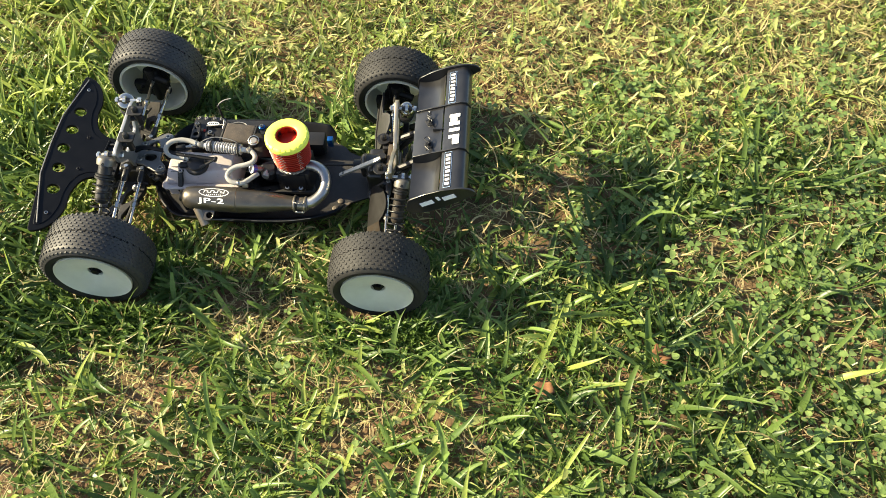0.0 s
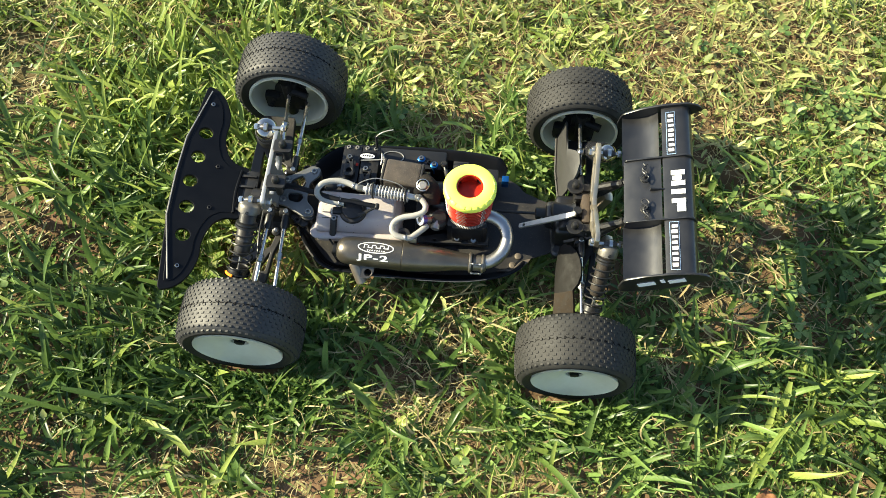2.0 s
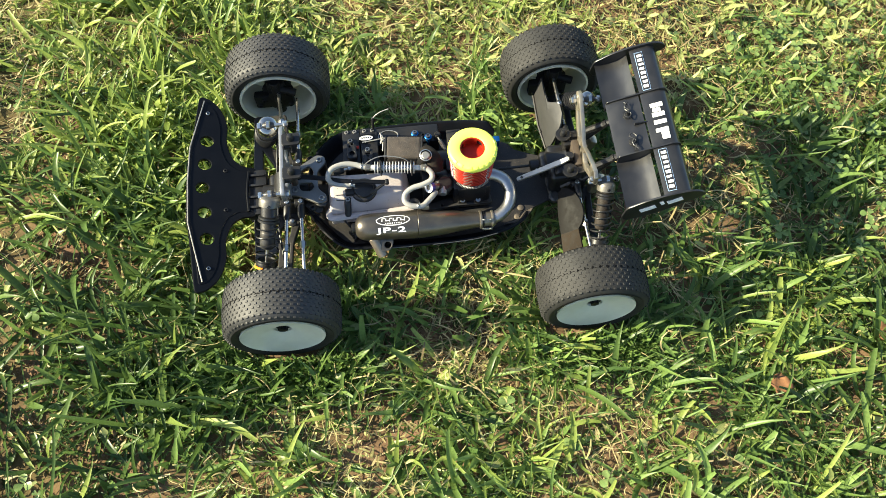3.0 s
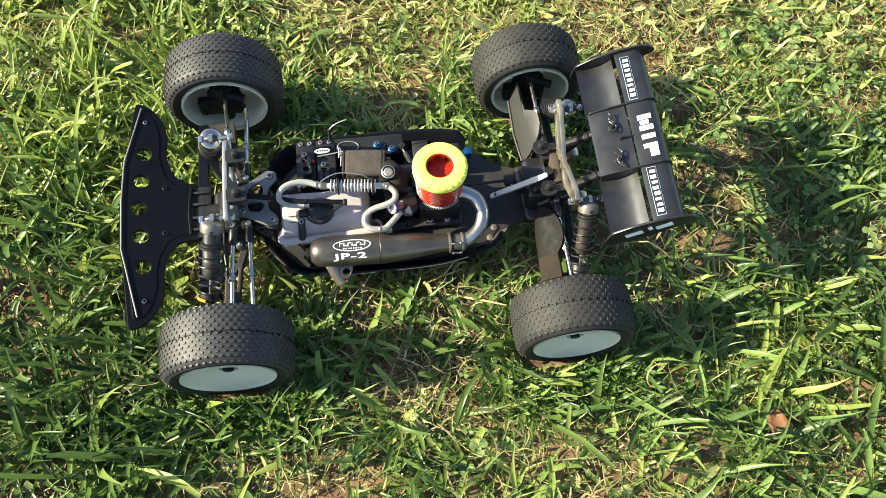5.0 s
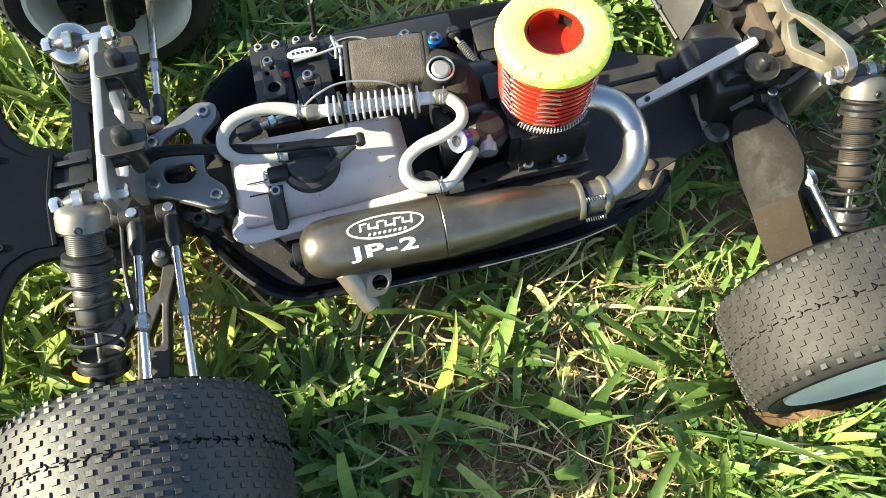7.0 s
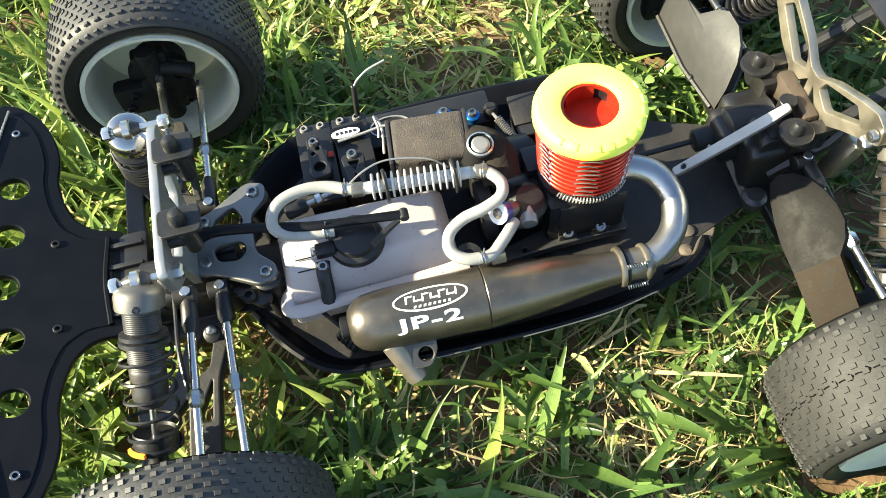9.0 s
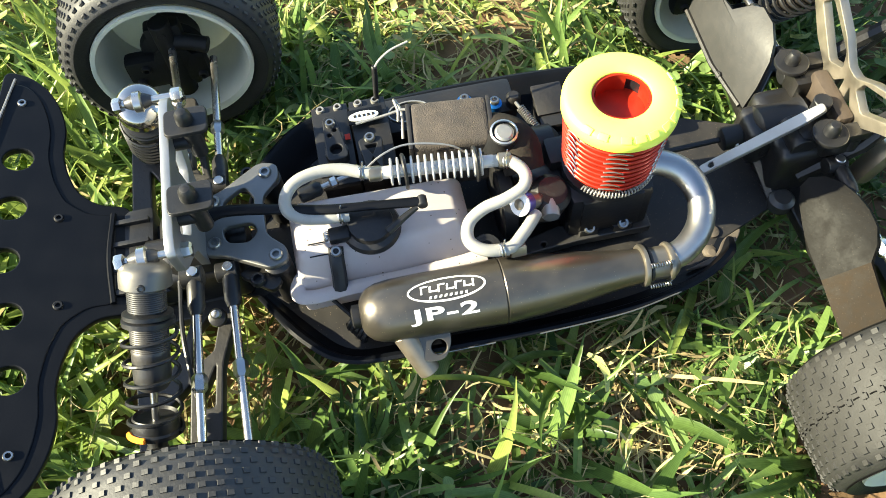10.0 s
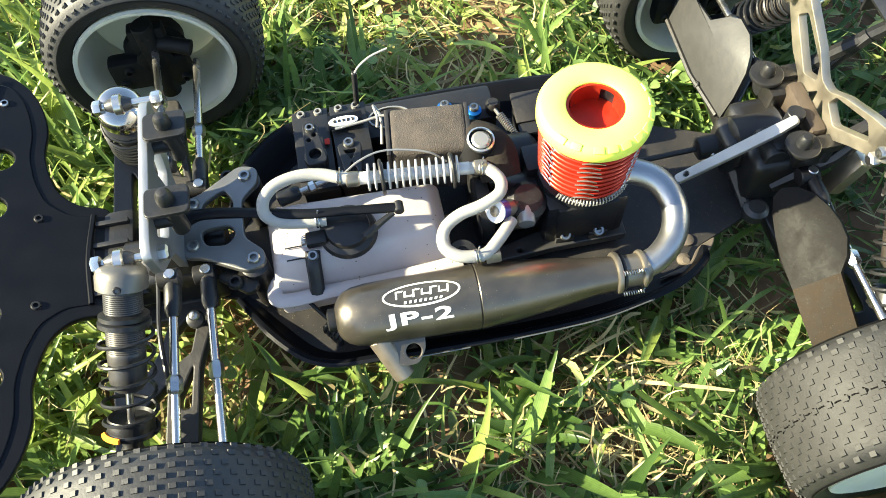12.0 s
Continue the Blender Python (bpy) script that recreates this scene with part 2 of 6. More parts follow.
GRASS = leaf_material("green_grass", (0.038, 0.09, 0.022), (0.25, 0.37, 0.1), 0.48, 0.36)
LIME = leaf_material("lime_grass", (0.1, 0.17, 0.03), (0.4, 0.48, 0.12), 0.5, 0.4)
# dark kind of grass; also carries the shade painted behind the truck
DEEP = leaf_material("deep_green_grass", (0.027, 0.065, 0.018), (0.14, 0.215, 0.052), 0.45, 0.34)
STRAW = leaf_material("dry_straw", (0.13, 0.09, 0.045), (0.64, 0.53, 0.26), 0.3, 0.55)
CLIPPING = leaf_material("pale_clippings", (0.15, 0.15, 0.055), (0.62, 0.57, 0.25), 0.35, 0.5)
CLOVER = leaf_material("clover_leaf", (0.055, 0.13, 0.035), (0.29, 0.39, 0.13), 0.38, 0.38)
BITS = leaf_material("broken_leaf_bits", (0.09, 0.14, 0.035), (0.6, 0.63, 0.24), 0.42, 0.38)
DEAD_LEAF = leaf_material("dead_leaf", (0.16, 0.07, 0.03), (0.3, 0.15, 0.07), 0.2, 0.7)


def soil_material():
    m = material("dry_soil", (0.16, 0.096, 0.058), 0.95, var=0.45, scale=30, bump=1.0, bump_scale=260, dust=0.6, dust_color=(0.09, 0.1, 0.035), spec=0.1, dust_scale=9)
    # beyond the near lawn the turf closes over the soil
    N, L = m.node_tree.nodes, m.node_tree.links
    b = N["Principled BSDF"]
    near = b.inputs["Base Color"].links[0].from_socket
    tc, far, length, mask, turf, noi = N.new("ShaderNodeTexCoord"), N.new("ShaderNodeVectorMath"), N.new("ShaderNodeVectorMath"), N.new("ShaderNodeMapRange"), N.new("ShaderNodeValToRGB"), N.new("ShaderNodeTexNoise")
    far.operation, length.operation = "SUBTRACT", "LENGTH"
    far.inputs[1].default_value = (0.17, 0.0, 0.0)
    L.new(tc.outputs["Object"], far.inputs[0])
    L.new(far.outputs["Vector"], length.inputs[0])
    mask.inputs["From Min"].default_value, mask.inputs["From Max"].default_value = 0.65, 1.0
    L.new(length.outputs["Value"], mask.inputs["Value"])
    noi.inputs["Scale"].default_value, noi.inputs["Detail"].default_value = 14.0, 8
    L.new(tc.outputs["Object"], noi.inputs["Vector"])
    turf.color_ramp.elements[0].position, turf.color_ramp.elements[1].position = 0.35, 0.68
    turf.color_ramp.elements[0].color, turf.color_ramp.elements[1].color = (0.03, 0.052, 0.012, 1), (0.085, 0.105, 0.028, 1)
    L.new(noi.outputs["Fac"], turf.inputs["Fac"])
    mix = N.new("ShaderNodeMix")
    mix.data_type = "RGBA"
    L.new(mask.outputs["Result"], mix.inputs["Factor"])
    L.new(near, mix.inputs["A"])
    L.new(turf.outputs["Color"], mix.inputs["B"])
    L.new(mix.outputs["Result"], b.inputs["Base Color"])
    return m


SOIL = soil_material()


# ---- mesh tools (millimetres in, metres out) ----
def V(*p):
    return Vector(p) * 0.001


def link(name, mesh, mat, parent=None, label="", smooth=True, angle=38):
    mesh.materials.append(mat)
    if smooth:
        mesh.polygons.foreach_set("use_smooth", [True] * len(mesh.polygons))
        mesh.set_sharp_from_angle(angle=radians(angle))
    ob = new(name, mesh)
    ob.parent = parent
    return tagged(ob, label)


def part(name, bm, mat, parent=None, label="", smooth=True, angle=38):
    """Links a bmesh as one mesh object under a thing or a part."""
    bmesh.ops.recalc_face_normals(bm, faces=bm.faces)
    mesh = bpy.data.meshes.new(name)
    bm.to_mesh(mesh)
    bm.free()
    return link(name, mesh, mat, parent, label, smooth, angle)


def B():
    return bmesh.new()


def box(bm, c, s, rot=(0, 0, 0), bev=1.0, seg=2):
    t = bmesh.new()
    bmesh.ops.create_cube(t, size=1, matrix=Matrix.Diagonal((*[v * 0.001 for v in s], 1)))
    if bev:
        bmesh.ops.bevel(t, geom=t.edges[:], offset=bev * 0.001, segments=seg, affect="EDGES", profile=0.6)
    bmesh.ops.transform(t, matrix=pose(*V(*c), *rot), verts=t.verts)
    return merge(bm, t)


def merge(bm, t):
    me = bpy.data.meshes.new("tmp")
    t.to_mesh(me)
    t.free()
    bm.from_mesh(me)
    bpy.data.meshes.remove(me)
    return bm


def rings(bm, loops, close_ends=True):
    """Skins a row of vertex rings."""
    made = [[bm.verts.new(p) for p in loop] for loop in loops]
    for a, b in zip(made, made[1:]):
        n = len(a)
        for i in range(n):
            bm.faces.new((a[i], a[(i + 1) % n], b[(i + 1) % n], b[i]))
    if close_ends:
        bm.faces.new(made[0])
        bm.faces.new(made[-1])
    return bm


def lathe(bm, p, axis, profile, n=24, close_ends=True):
    """Profile of (radius, height) in mm turned round an axis through p."""
    p, a = V(*p), Vector(axis).normalized()
    u = a.orthogonal().normalized()
    w = a.cross(u)
    loops = []
    for r, h in profile:
        r = max(r, 0.02)
        loops.append([p + a * h * 0.001 + (u * math.cos(2 * math.pi * i / n) + w * math.sin(2 * math.pi * i / n)) * r * 0.001 for i in range(n)])
    return rings(bm, loops, close_ends)


def cyl(bm, p, q, r, r2=None, n=14, bev=0.4):
    d = Vector(q) - Vector(p)
    h, r2 = d.length, r if r2 is None else r2
    bev = min(bev, r * 0.4, r2 * 0.4, h * 0.3)
    return lathe(bm, p, d, [(r - bev, 0), (r, bev), (r2, h - bev), (r2 - bev, h)], n)


def spline(pts, per=6):
    pts = [Vector(p) for p in pts]
    ext = [2 * pts[0] - pts[1], *pts, 2 * pts[-1] - pts[-2]]
    out = []
    for i in range(1, len(ext) - 2):
        p0, p1, p2, p3 = ext[i - 1 : i + 3]
        for k in range(per):
            t = k / per
            out.append(0.5 * (2 * p1 + (p2 - p0) * t + (2 * p0 - 5 * p1 + 4 * p2 - p3) * t * t + (3 * p1 - p0 - 3 * p2 + p3) * t**3))
    return out + [pts[-1]]


def sweep(bm, pts, r, n=10, flat=1.0, smooth=True, per=6):
    """A tube of radius r (a number or one per point) along points in mm; flat squashes it in height."""
    path = spline(pts, per) if smooth else [Vector(p) for p in pts]
    rad = [r] * len(path) if not isinstance(r, (list, tuple)) else [np.interp(i / (len(path) - 1), np.linspace(0, 1, len(r)), r) for i in range(len(path))]
    loops, u = [], None
    for i, p in enumerate(path):
        t = (path[min(i + 1, len(path) - 1)] - path[max(i - 1, 0)]).normalized()
        u = t.orthogonal() if u is None else u - t * u.dot(t)
        if u.length < 1e-6:
            u = t.orthogonal()
        u.normalize()
        w = t.cross(u)
        ring = []
        for k in range(n):
            o = (u * math.cos(2 * math.pi * k / n) + w * math.sin(2 * math.pi * k / n)) * rad[i]
            o.z *= flat
            ring.append((p + o) * 0.001)
        loops.append(ring)
    return rings(bm, loops)


def coil(bm, p, q, R, r, turns, n=6, per=18):
    p, q = Vector(p), Vector(q)
    a = (q - p).normalized()
    u = a.orthogonal().normalized()
    w = a.cross(u)
    k = int(turns * per)
    path = [p + (q - p) * i / k + (u * math.cos(2 * math.pi * i / per) + w * math.sin(2 * math.pi * i / per)) * R for i in range(k + 1)]
    return sweep(bm, path, r, n, smooth=False)


def plate(name, loops, thick, bevel=0.6, welded=False):
    """A flat plate with holes, from closed outlines (first the outer one) in mm in its own xy plane, centred on z = 0."""
    cu = bpy.data.curves.new("outline", "CURVE")
    cu.dimensions, cu.fill_mode = "2D", "BOTH"
    cu.extrude, cu.bevel_depth, cu.bevel_resolution = thick * 0.0005 - bevel * 0.001, bevel * 0.001, 1
    cu.offset = -bevel * 0.001
    for loop in loops:
        s = cu.splines.new("POLY")
        s.points.add(len(loop) - 1)
        for pt, (x, y) in zip(s.points, loop):
            pt.co = (x * 0.001, y * 0.001, 0, 1)
        s.use_cyclic_u = True
    ob = bpy.data.objects.new("outline", cu)
    scene.collection.objects.link(ob)
    mesh = bpy.data.meshes.new_from_object(ob.evaluated_get(bpy.context.evaluated_depsgraph_get()))
    bpy.data.objects.remove(ob)
    mesh.name = name
    mesh.materials.clear()
    if welded:
        weld = bmesh.new()
        weld.from_mesh(mesh)
        bmesh.ops.remove_doubles(weld, verts=weld.verts, dist=1e-6)
        weld.to_mesh(mesh)
        weld.free()
    return mesh


def rounded(pts, r, seg=4):
    """The polygon with its corners rounded."""
    out, n = [], len(pts)
    for i in range(n):
        a, b, c = Vector(pts[i - 1]), Vector(pts[i]), Vector(pts[(i + 1) % n])
        d = min(r, (a - b).length * 0.45, (c - b).length * 0.45)
        s, e = b + (a - b).normalized() * d, b + (c - b).normalized() * d
        for k in range(seg + 1):
            t = k / seg
            out.append(tuple((1 - t) ** 2 * s + 2 * t * (1 - t) * b + t * t * e))
    return out


def circle(x, y, r, n=20, ry=None):
    return [(x + r * math.cos(2 * math.pi * i / n), y + (ry or r) * math.sin(2 * math.pi * i / n)) for i in range(n)]


def place(mesh, m):
    mesh.transform(m)
    return mesh


def frame_at(origin, ex, ey):
    """The matrix that lays a plate's own x and y along ex and ey at an origin in mm."""
    ex = Vector(ex).normalized()
    ez = ex.cross(Vector(ey)).normalized()
    ey = ez.cross(ex)
    m = Matrix((ex, ey, ez)).transposed().to_4x4()
    m.translation = V(*origin)
    return m


def screw(parent, p, axis=(0, 0, 1), r=2.6, h=2.0, mat=None, name="screw"):
    bm = B()
    lathe(bm, p, axis, [(r, 0), (r, h * 0.6), (r * 0.82, h), (r * 0.52, h), (r * 0.48, h * 0.1)], 14)
    return part(name, bm, mat or SCREW, parent)


# ---- ground ----
def ground_z(x, y):
    return -0.010 - 0.03 * np.clip(x, -1.0, 1.0)


def make_ground():
    near = np.linspace(-1.2, 1.6, 141)
    far = np.array([2, 3, 5, 9, 18, 40, 100, 300.0])
    xs = np.concatenate([-far[::-1], near, far])
    ys = np.concatenate([-far[::-1], np.linspace(-1.1, 1.1, 111), far])
    X, Y = np.meshgrid(xs, ys)
    Z = ground_z(X, Y)
    flat = [(float(x), float(y), float(z) + 0.006 * noise.noise((x * 14, y * 14, 0)) + 0.003 * noise.noise((x * 55, y * 55, 3)))
            for x, y, z in zip(X.ravel(), Y.ravel(), Z.ravel())]
    w = len(xs)
    faces = [(j * w + i, j * w + i + 1, (j + 1) * w + i + 1, (j + 1) * w + i) for j in range(len(ys) - 1) for i in range(w - 1)]
    me = bpy.data.meshes.new("ground")
    me.from_pydata(flat, [], faces)
    return tagged(link("ground", me, SOIL), "dry brown soil under sparse mown grass", "ground", kind="structure")


make_ground()

# ---- the model truck ----
truck = tagged(new("model_truck"), "black nitro-powered model off-road truck without body shell on grass", "model truck")

# wheels: centre, tyre material
WHEELS = [((-176, -160, 63), -1, RUBBER), ((184, -161, 47), -1, RUBBER_WORN), ((-174, 158, 69), 1, RUBBER), ((183, 151, 53), 1, RUBBER_WORN)]
R_TYRE, R_RIM, W_TYRE = 66.5, 48, 62


def crown(a):
    """The tyre's radius at a distance from its middle."""
    t = min(1.0, abs(a) / (W_TYRE / 2))
    return R_TYRE - 2.0 * t**2 - 7.5 * max(0, t - 0.72) ** 2 / 0.0784


def make_wheel(c, side, rubber):
    hub = new("wheel")
    hub.parent = truck
    hub.location = V(*c)
    if rubber is RUBBER_WORN:
        hub.scale = (0.965, 0.97, 0.965)
    half = W_TYRE / 2
    bm = B()
    lathe(bm, (0, 0, 0), (0, side, 0), [(R_TYRE - 9.6, -half + 0.5)] + [(crown(a), a) for a in np.linspace(-half + 1, half - 1, 17)] + [(R_TYRE - 9.6, half - 0.5)], 72, close_ends=False)
    part("tyre", bm, rubber, hub, "black rubber tyre with pin tread", angle=60)
    for s in (-1, 1):
        bm = B()
        lathe(bm, (0, 0, 0), (0, side * s, 0), [(R_TYRE - 9.3, half - 0.4), (R_TYRE - 11, half - 0.2), (R_RIM + 9, half + 0.4), (R_RIM + 3, half - 1.5), (R_RIM - 1, half - 6)], 72, close_ends=False)
        part("sidewall", bm, CARCASS, hub, "smooth black sidewall", angle=60)
    # tread: square pins in staggered rows
    verts, faces = [], []
    rng = random.Random(5)
    rows, around = (14, 58) if rubber is RUBBER else (13, 50)
    for j in range(rows):
        a = (j - (rows - 1) / 2) * (61.0 if rubber is RUBBER else 57.0) / rows
        r0 = crown(a) - 0.4
        for i in range(around):
            th = 2 * math.pi * (i + 0.5 * (j % 2)) / around
            u, v = (1.6, 1.3) if rubber is RUBBER else (1.8, 1.5)
            base = len(verts)
            for h, k in ((0, 1.0), (1.25, 0.8) if rubber is RUBBER else (1.05, 0.8)):
                for du, dv in ((-u, -v), (u, -v), (u, v), (-u, v)):
                    r, ang, ay = r0 + h - (0.3 if h and du > 0 and rubber is RUBBER else 0), th + du * k / r0, a + dv * k
                    verts.append((r * math.cos(ang) * 0.001, ay * 0.001, r * math.sin(ang) * 0.001))
            faces += [(base + 4, base + 5, base + 6, base + 7)] + [(base + q, base + (q + 1) % 4, base + 4 + (q + 1) % 4, base + 4 + q) for q in range(4)]
    me = bpy.data.meshes.new("tread")
    me.from_pydata(verts, [], faces)
    tagged(link("tread", me, rubber, hub, smooth=False), kind="stuff")
    # ragged slit round the middle, with short cross cuts
    bm = B()
    for i in range(96):
        a = 2 * math.pi * i / 96
        o = rng.uniform(-0.5, 0.5)
        on = lambda da, dy: ((R_TYRE + 0.25) * math.cos(a + da), o + dy, (R_TYRE + 0.25) * math.sin(a + da))
        if rng.random() < 0.85:
            sweep(bm, [on(q, rng.uniform(-0.25, 0.25)) for q in (0, 0.025, 0.05)], 0.42, 4, smooth=False)
        if i % 2 == 0:
            for dy in (-1, 1):
                sweep(bm, [on(0.0, 0), on(0.028, 1.7 * dy)], 0.36, 4, smooth=False)
    tagged(part("seam", bm, SLIT, hub), kind="stuff")
    # rim: dished outside, an open barrel inside
    bm = B()
    lathe(bm, (0, 0, 0), (0, side, 0),
          [(R_RIM - 2.5, -half + 1), (R_RIM, -half + 0.5), (R_RIM + 0.4, -half + 3), (R_RIM - 2.2, -half + 4), (R_RIM - 5, -half + 16), (R_RIM - 7, half - 12), (12, half - 15),
           (9.5, half - 15), (9.5, half - 12), (20, half - 8), (R_RIM - 9, half - 4.5), (R_RIM - 2.5, half - 3), (R_RIM - 0.4, half - 1.2), (R_RIM, half - 2.5), (R_RIM - 1, half - 6)], 56, close_ends=False)
    part("rim", bm, WHITE_RIM, hub, "white plastic dish rim")
    bm = B()
    lathe(bm, (0, half - 30, 0) if side > 0 else (0, -half + 30, 0), (0, side, 0), [(10.5, 0), (10.5, 14), (8.5, 16), (6, 16), (5.5, 20), (3, 20.5)], 6)
    part("wheel_nut", bm, BLACK_SATIN, hub, "black hexagonal wheel nut")
    return hub


for c, side, rubber in WHEELS:
    make_wheel(c, side, rubber)

# chassis plate and side guards
FLOOR = 33
half_outline = [(-158, 18), (-138, 24), (-116, 55), (-96, 70), (-68, 73), (56, 73), (93, 66), (114, 56), (121, 46), (165, 28), (176, 24)]
outline = half_outline + [(x, -y) for x, y in reversed(half_outline)]
me = plate("chassis_plate", [rounded(outline, 6)], 3.0, 0.6)
link("chassis_plate", place(me, pose(0, 0, FLOOR * 0.001)), CHASSIS, truck, "dusty dark chassis plate")


def guard(side, top, reach, rear):
    """A side guard: an upright wall that leans outwards and ends in a rolled lip."""
    pts = [(-140, 24), (-117, 56), (-97, 72), (-66, 75), (0, 77), (56, 75), *rear]
    path = spline([(x, y * side, 0) for x, y in pts], 5)
    bm = B()
    sect = [(-6, 0), (-1, 2.5), (reach - 2.5, top - FLOOR - 1), (reach, top - FLOOR), (reach + 1.8, top - FLOOR - 0.6), (reach + 1.4, top - FLOOR - 2.6), (2, -1.5), (-6, -1.5)]
    loops = []
    for i, p in enumerate(path):
        t = (path[min(i + 1, len(path) - 1)] - path[max(i - 1, 0)]).normalized()
        o = Vector((t.y, -t.x, 0)) * (-side)
        f = min(1, (i + 1) / 5, (len(path) - i) / 5)
        loops.append([(p + o * a * (0.5 + 0.5 * f) + Vector((0, 0, FLOOR + 2 + h * (0.25 + 0.75 * f)))) * 0.001 for a, h in sect])
    rings(bm, loops)
    return part("side_guard", bm, BLACK_SATIN, truck, "black moulded side guard")


near_guard = guard(-1, 45, 5, [(93, 68), (114, 58), (123, 46)])
for run in ([(-62, -83.6), (-36, -84), (-20, -84.2)], [(4, -84.4), (30, -83.8), (56, -82.4), (84, -77.4)]):
    bm = B()
    sweep(bm, [(x, y, 46.9) for x, y in run], 0.42, 6)
    part("scuffed_edge", bm, DARK_ALU, near_guard, "pale scuffed edge of the guard")
guard(1, 50, 10, [(84, 71), (98, 67)])


# front bumper: flat plate that rises towards the front
def bumper():
    half = [(-283, 0), (-282, 44), (-279, 58), (-271, 135), (-258, 131), (-247, 120), (-240, 104), (-237, 88), (-239, 72), (-236, 57), (-231, 44), (-220, 35), (-204, 34)]
    loop = half + [(x, -y) for x, y in reversed(half[1:])]
    holes = [circle(x, y, 7.6) for x, y in ((-261, 68), (-263, 35), (-265, 2), (-262, -31), (-259, -66))]
    M = Matrix.Translation(V(-238, 0, 73)) @ Matrix.Rotation(math.atan(0.3), 4, "Y")
    shift = [[((x + 238) / math.cos(math.atan(0.3)), y) for x, y in lp] for lp in (rounded(loop, 7), *holes)]
    ob = link("front_bumper", place(plate("front_bumper", shift, 4.5, 0.8), M), BLACK_SATIN, truck, "black plastic front bumper with five holes")
    half = [(-279, 0), (-278, 44), (-275, 56), (-267, 125), (-258, 122), (-251, 112), (-247, 99), (-245, 86), (-246, 70), (-243, 53), (-237, 38), (-225, 29), (-212, 28)]
    loop = half + [(x, -y) for x, y in reversed(half[1:])]
    shift = [[((x + 238) / math.cos(math.atan(0.3)), y) for x, y in lp] for lp in (rounded(loop, 5), *holes)]
    link("raised_panel", place(plate("raised_panel", shift, 2.0, 0.7, welded=True), M @ Matrix.Translation(V(0, 0, 1.9))), BLACK_SATIN, ob, angle=12)
    # raised edge line near the front
    line = [(-264, 127), (-279, 57), (-280.5, 10), (-279, -46), (-262, -121)]
    up = lambda x, y, d: (x, y, 74.2 + 0.3 * (-238 - x) + d)
    bm = B()
    sweep(bm, [up(x, y, 2.6) for x, y in line], 0.8, 6, smooth=False)
    part("ridge", bm, GREY_ALU, ob, "scuffed pale edge line")
    bm = B()
    sweep(bm, [up(x, y, 2.6) for x, y in [(-212, 28), (-214, 0), (-212, -28)]], 1.6, 6)
    part("ridge", bm, BLACK_SATIN, ob)
    for x, y in ((-260, 109), (-256, -104), (-239, 27), (-238, -27)):
        screw(ob, up(x, y, 1.5), (0.29, 0, 0.95), 2.6, 1.5, BLACK if x > -250 else STEEL)
    bm = B()
    box(bm, (-203, 0, 58), (24, 62, 16), bev=3)
    box(bm, (-190, 17, 52), (28, 10, 14), bev=2)
    box(bm, (-190, -17, 52), (28, 10, 14), bev=2)
    bmt = part("bumper_mount", bm, BLACK, truck, "black ribbed bumper mount")
    for y in (-22, -8, 8, 22):
        bm = B()
        box(bm, (-203, y, 66), (20, 3, 6), bev=0.6)
        part("rib", bm, BLACK, bmt)


bumper()

# front gearbox and tower
bm = B()
box(bm, (-166, 0, 52), (44, 44, 34), bev=6, seg=3)
lathe(bm, (-166, -20, 66), (0, 1, 0), [(10, 0), (16, 3), (16, 37), (10, 40)], 20)
cyl(bm, (-195, 0, 62), (-140, 0, 62), 9)
part("front_gearbox", bm, DARK, truck, "dark plastic front gearbox")
tw = [(-46, 116), (-47, 133), (-40, 136), (40, 136), (47, 133), (46, 116), (24, 98), (17, 62), (-17, 62), (-24, 98)]
me = plate("front_tower", [rounded(tw, 4), rounded([(-30, 124), (-8, 126), (-10, 106), (-20, 106)], 3), rounded([(30, 124), (8, 126), (10, 106), (20, 106)], 3)], 4.6, 0.5)
front_tower = link("front_shock_tower", place(me, frame_at((-161, 0, 0), (0, 1, 0), (0, 0, 1))), TOWER, truck, "silver aluminium front shock tower")


def body_mount(x, y, z, dx, parent, flapw=21, flapd=16, roundish=False):
    """A body post with its washer flap."""
    if roundish:
        loop = circle(0, 0, flapw / 2, 28)
    else:
        loop = rounded([(-flapw / 2, -flapd / 2), (flapw / 2, -flapd / 2), (flapw / 2, flapd / 2), (-flapw / 2, flapd / 2)], 3.5)
    ob = link("body_post", place(plate("body_post", [loop], 2.6), pose(*V(x, y, z))), BLACK, parent, "black plastic body post with flat washer")
    bm = B()
    lathe(bm, (x, y, z), (0, 0, 1), [(4.4, 0), (4.2, 3), (3.8, 6), (2.4, 8), (1, 8.4)], 16)
    part("knob", bm, BLACK, ob)
    bm = B()
    if roundish:
        box(bm, (x + 12, y, z - 2.5), (20, 9, 6), bev=1.2)
        cyl(bm, (x + 16, y, z - 16), (x + 16, y, z - 2), 4.2)
    else:
        cyl(bm, (x, y, z - 24), (x, y, z), 4.2)
        cyl(bm, (x, y, z - 14), (x + dx * 2.4, y, z - 14), 4)
    part("post", bm, BLACK, ob)
    return ob


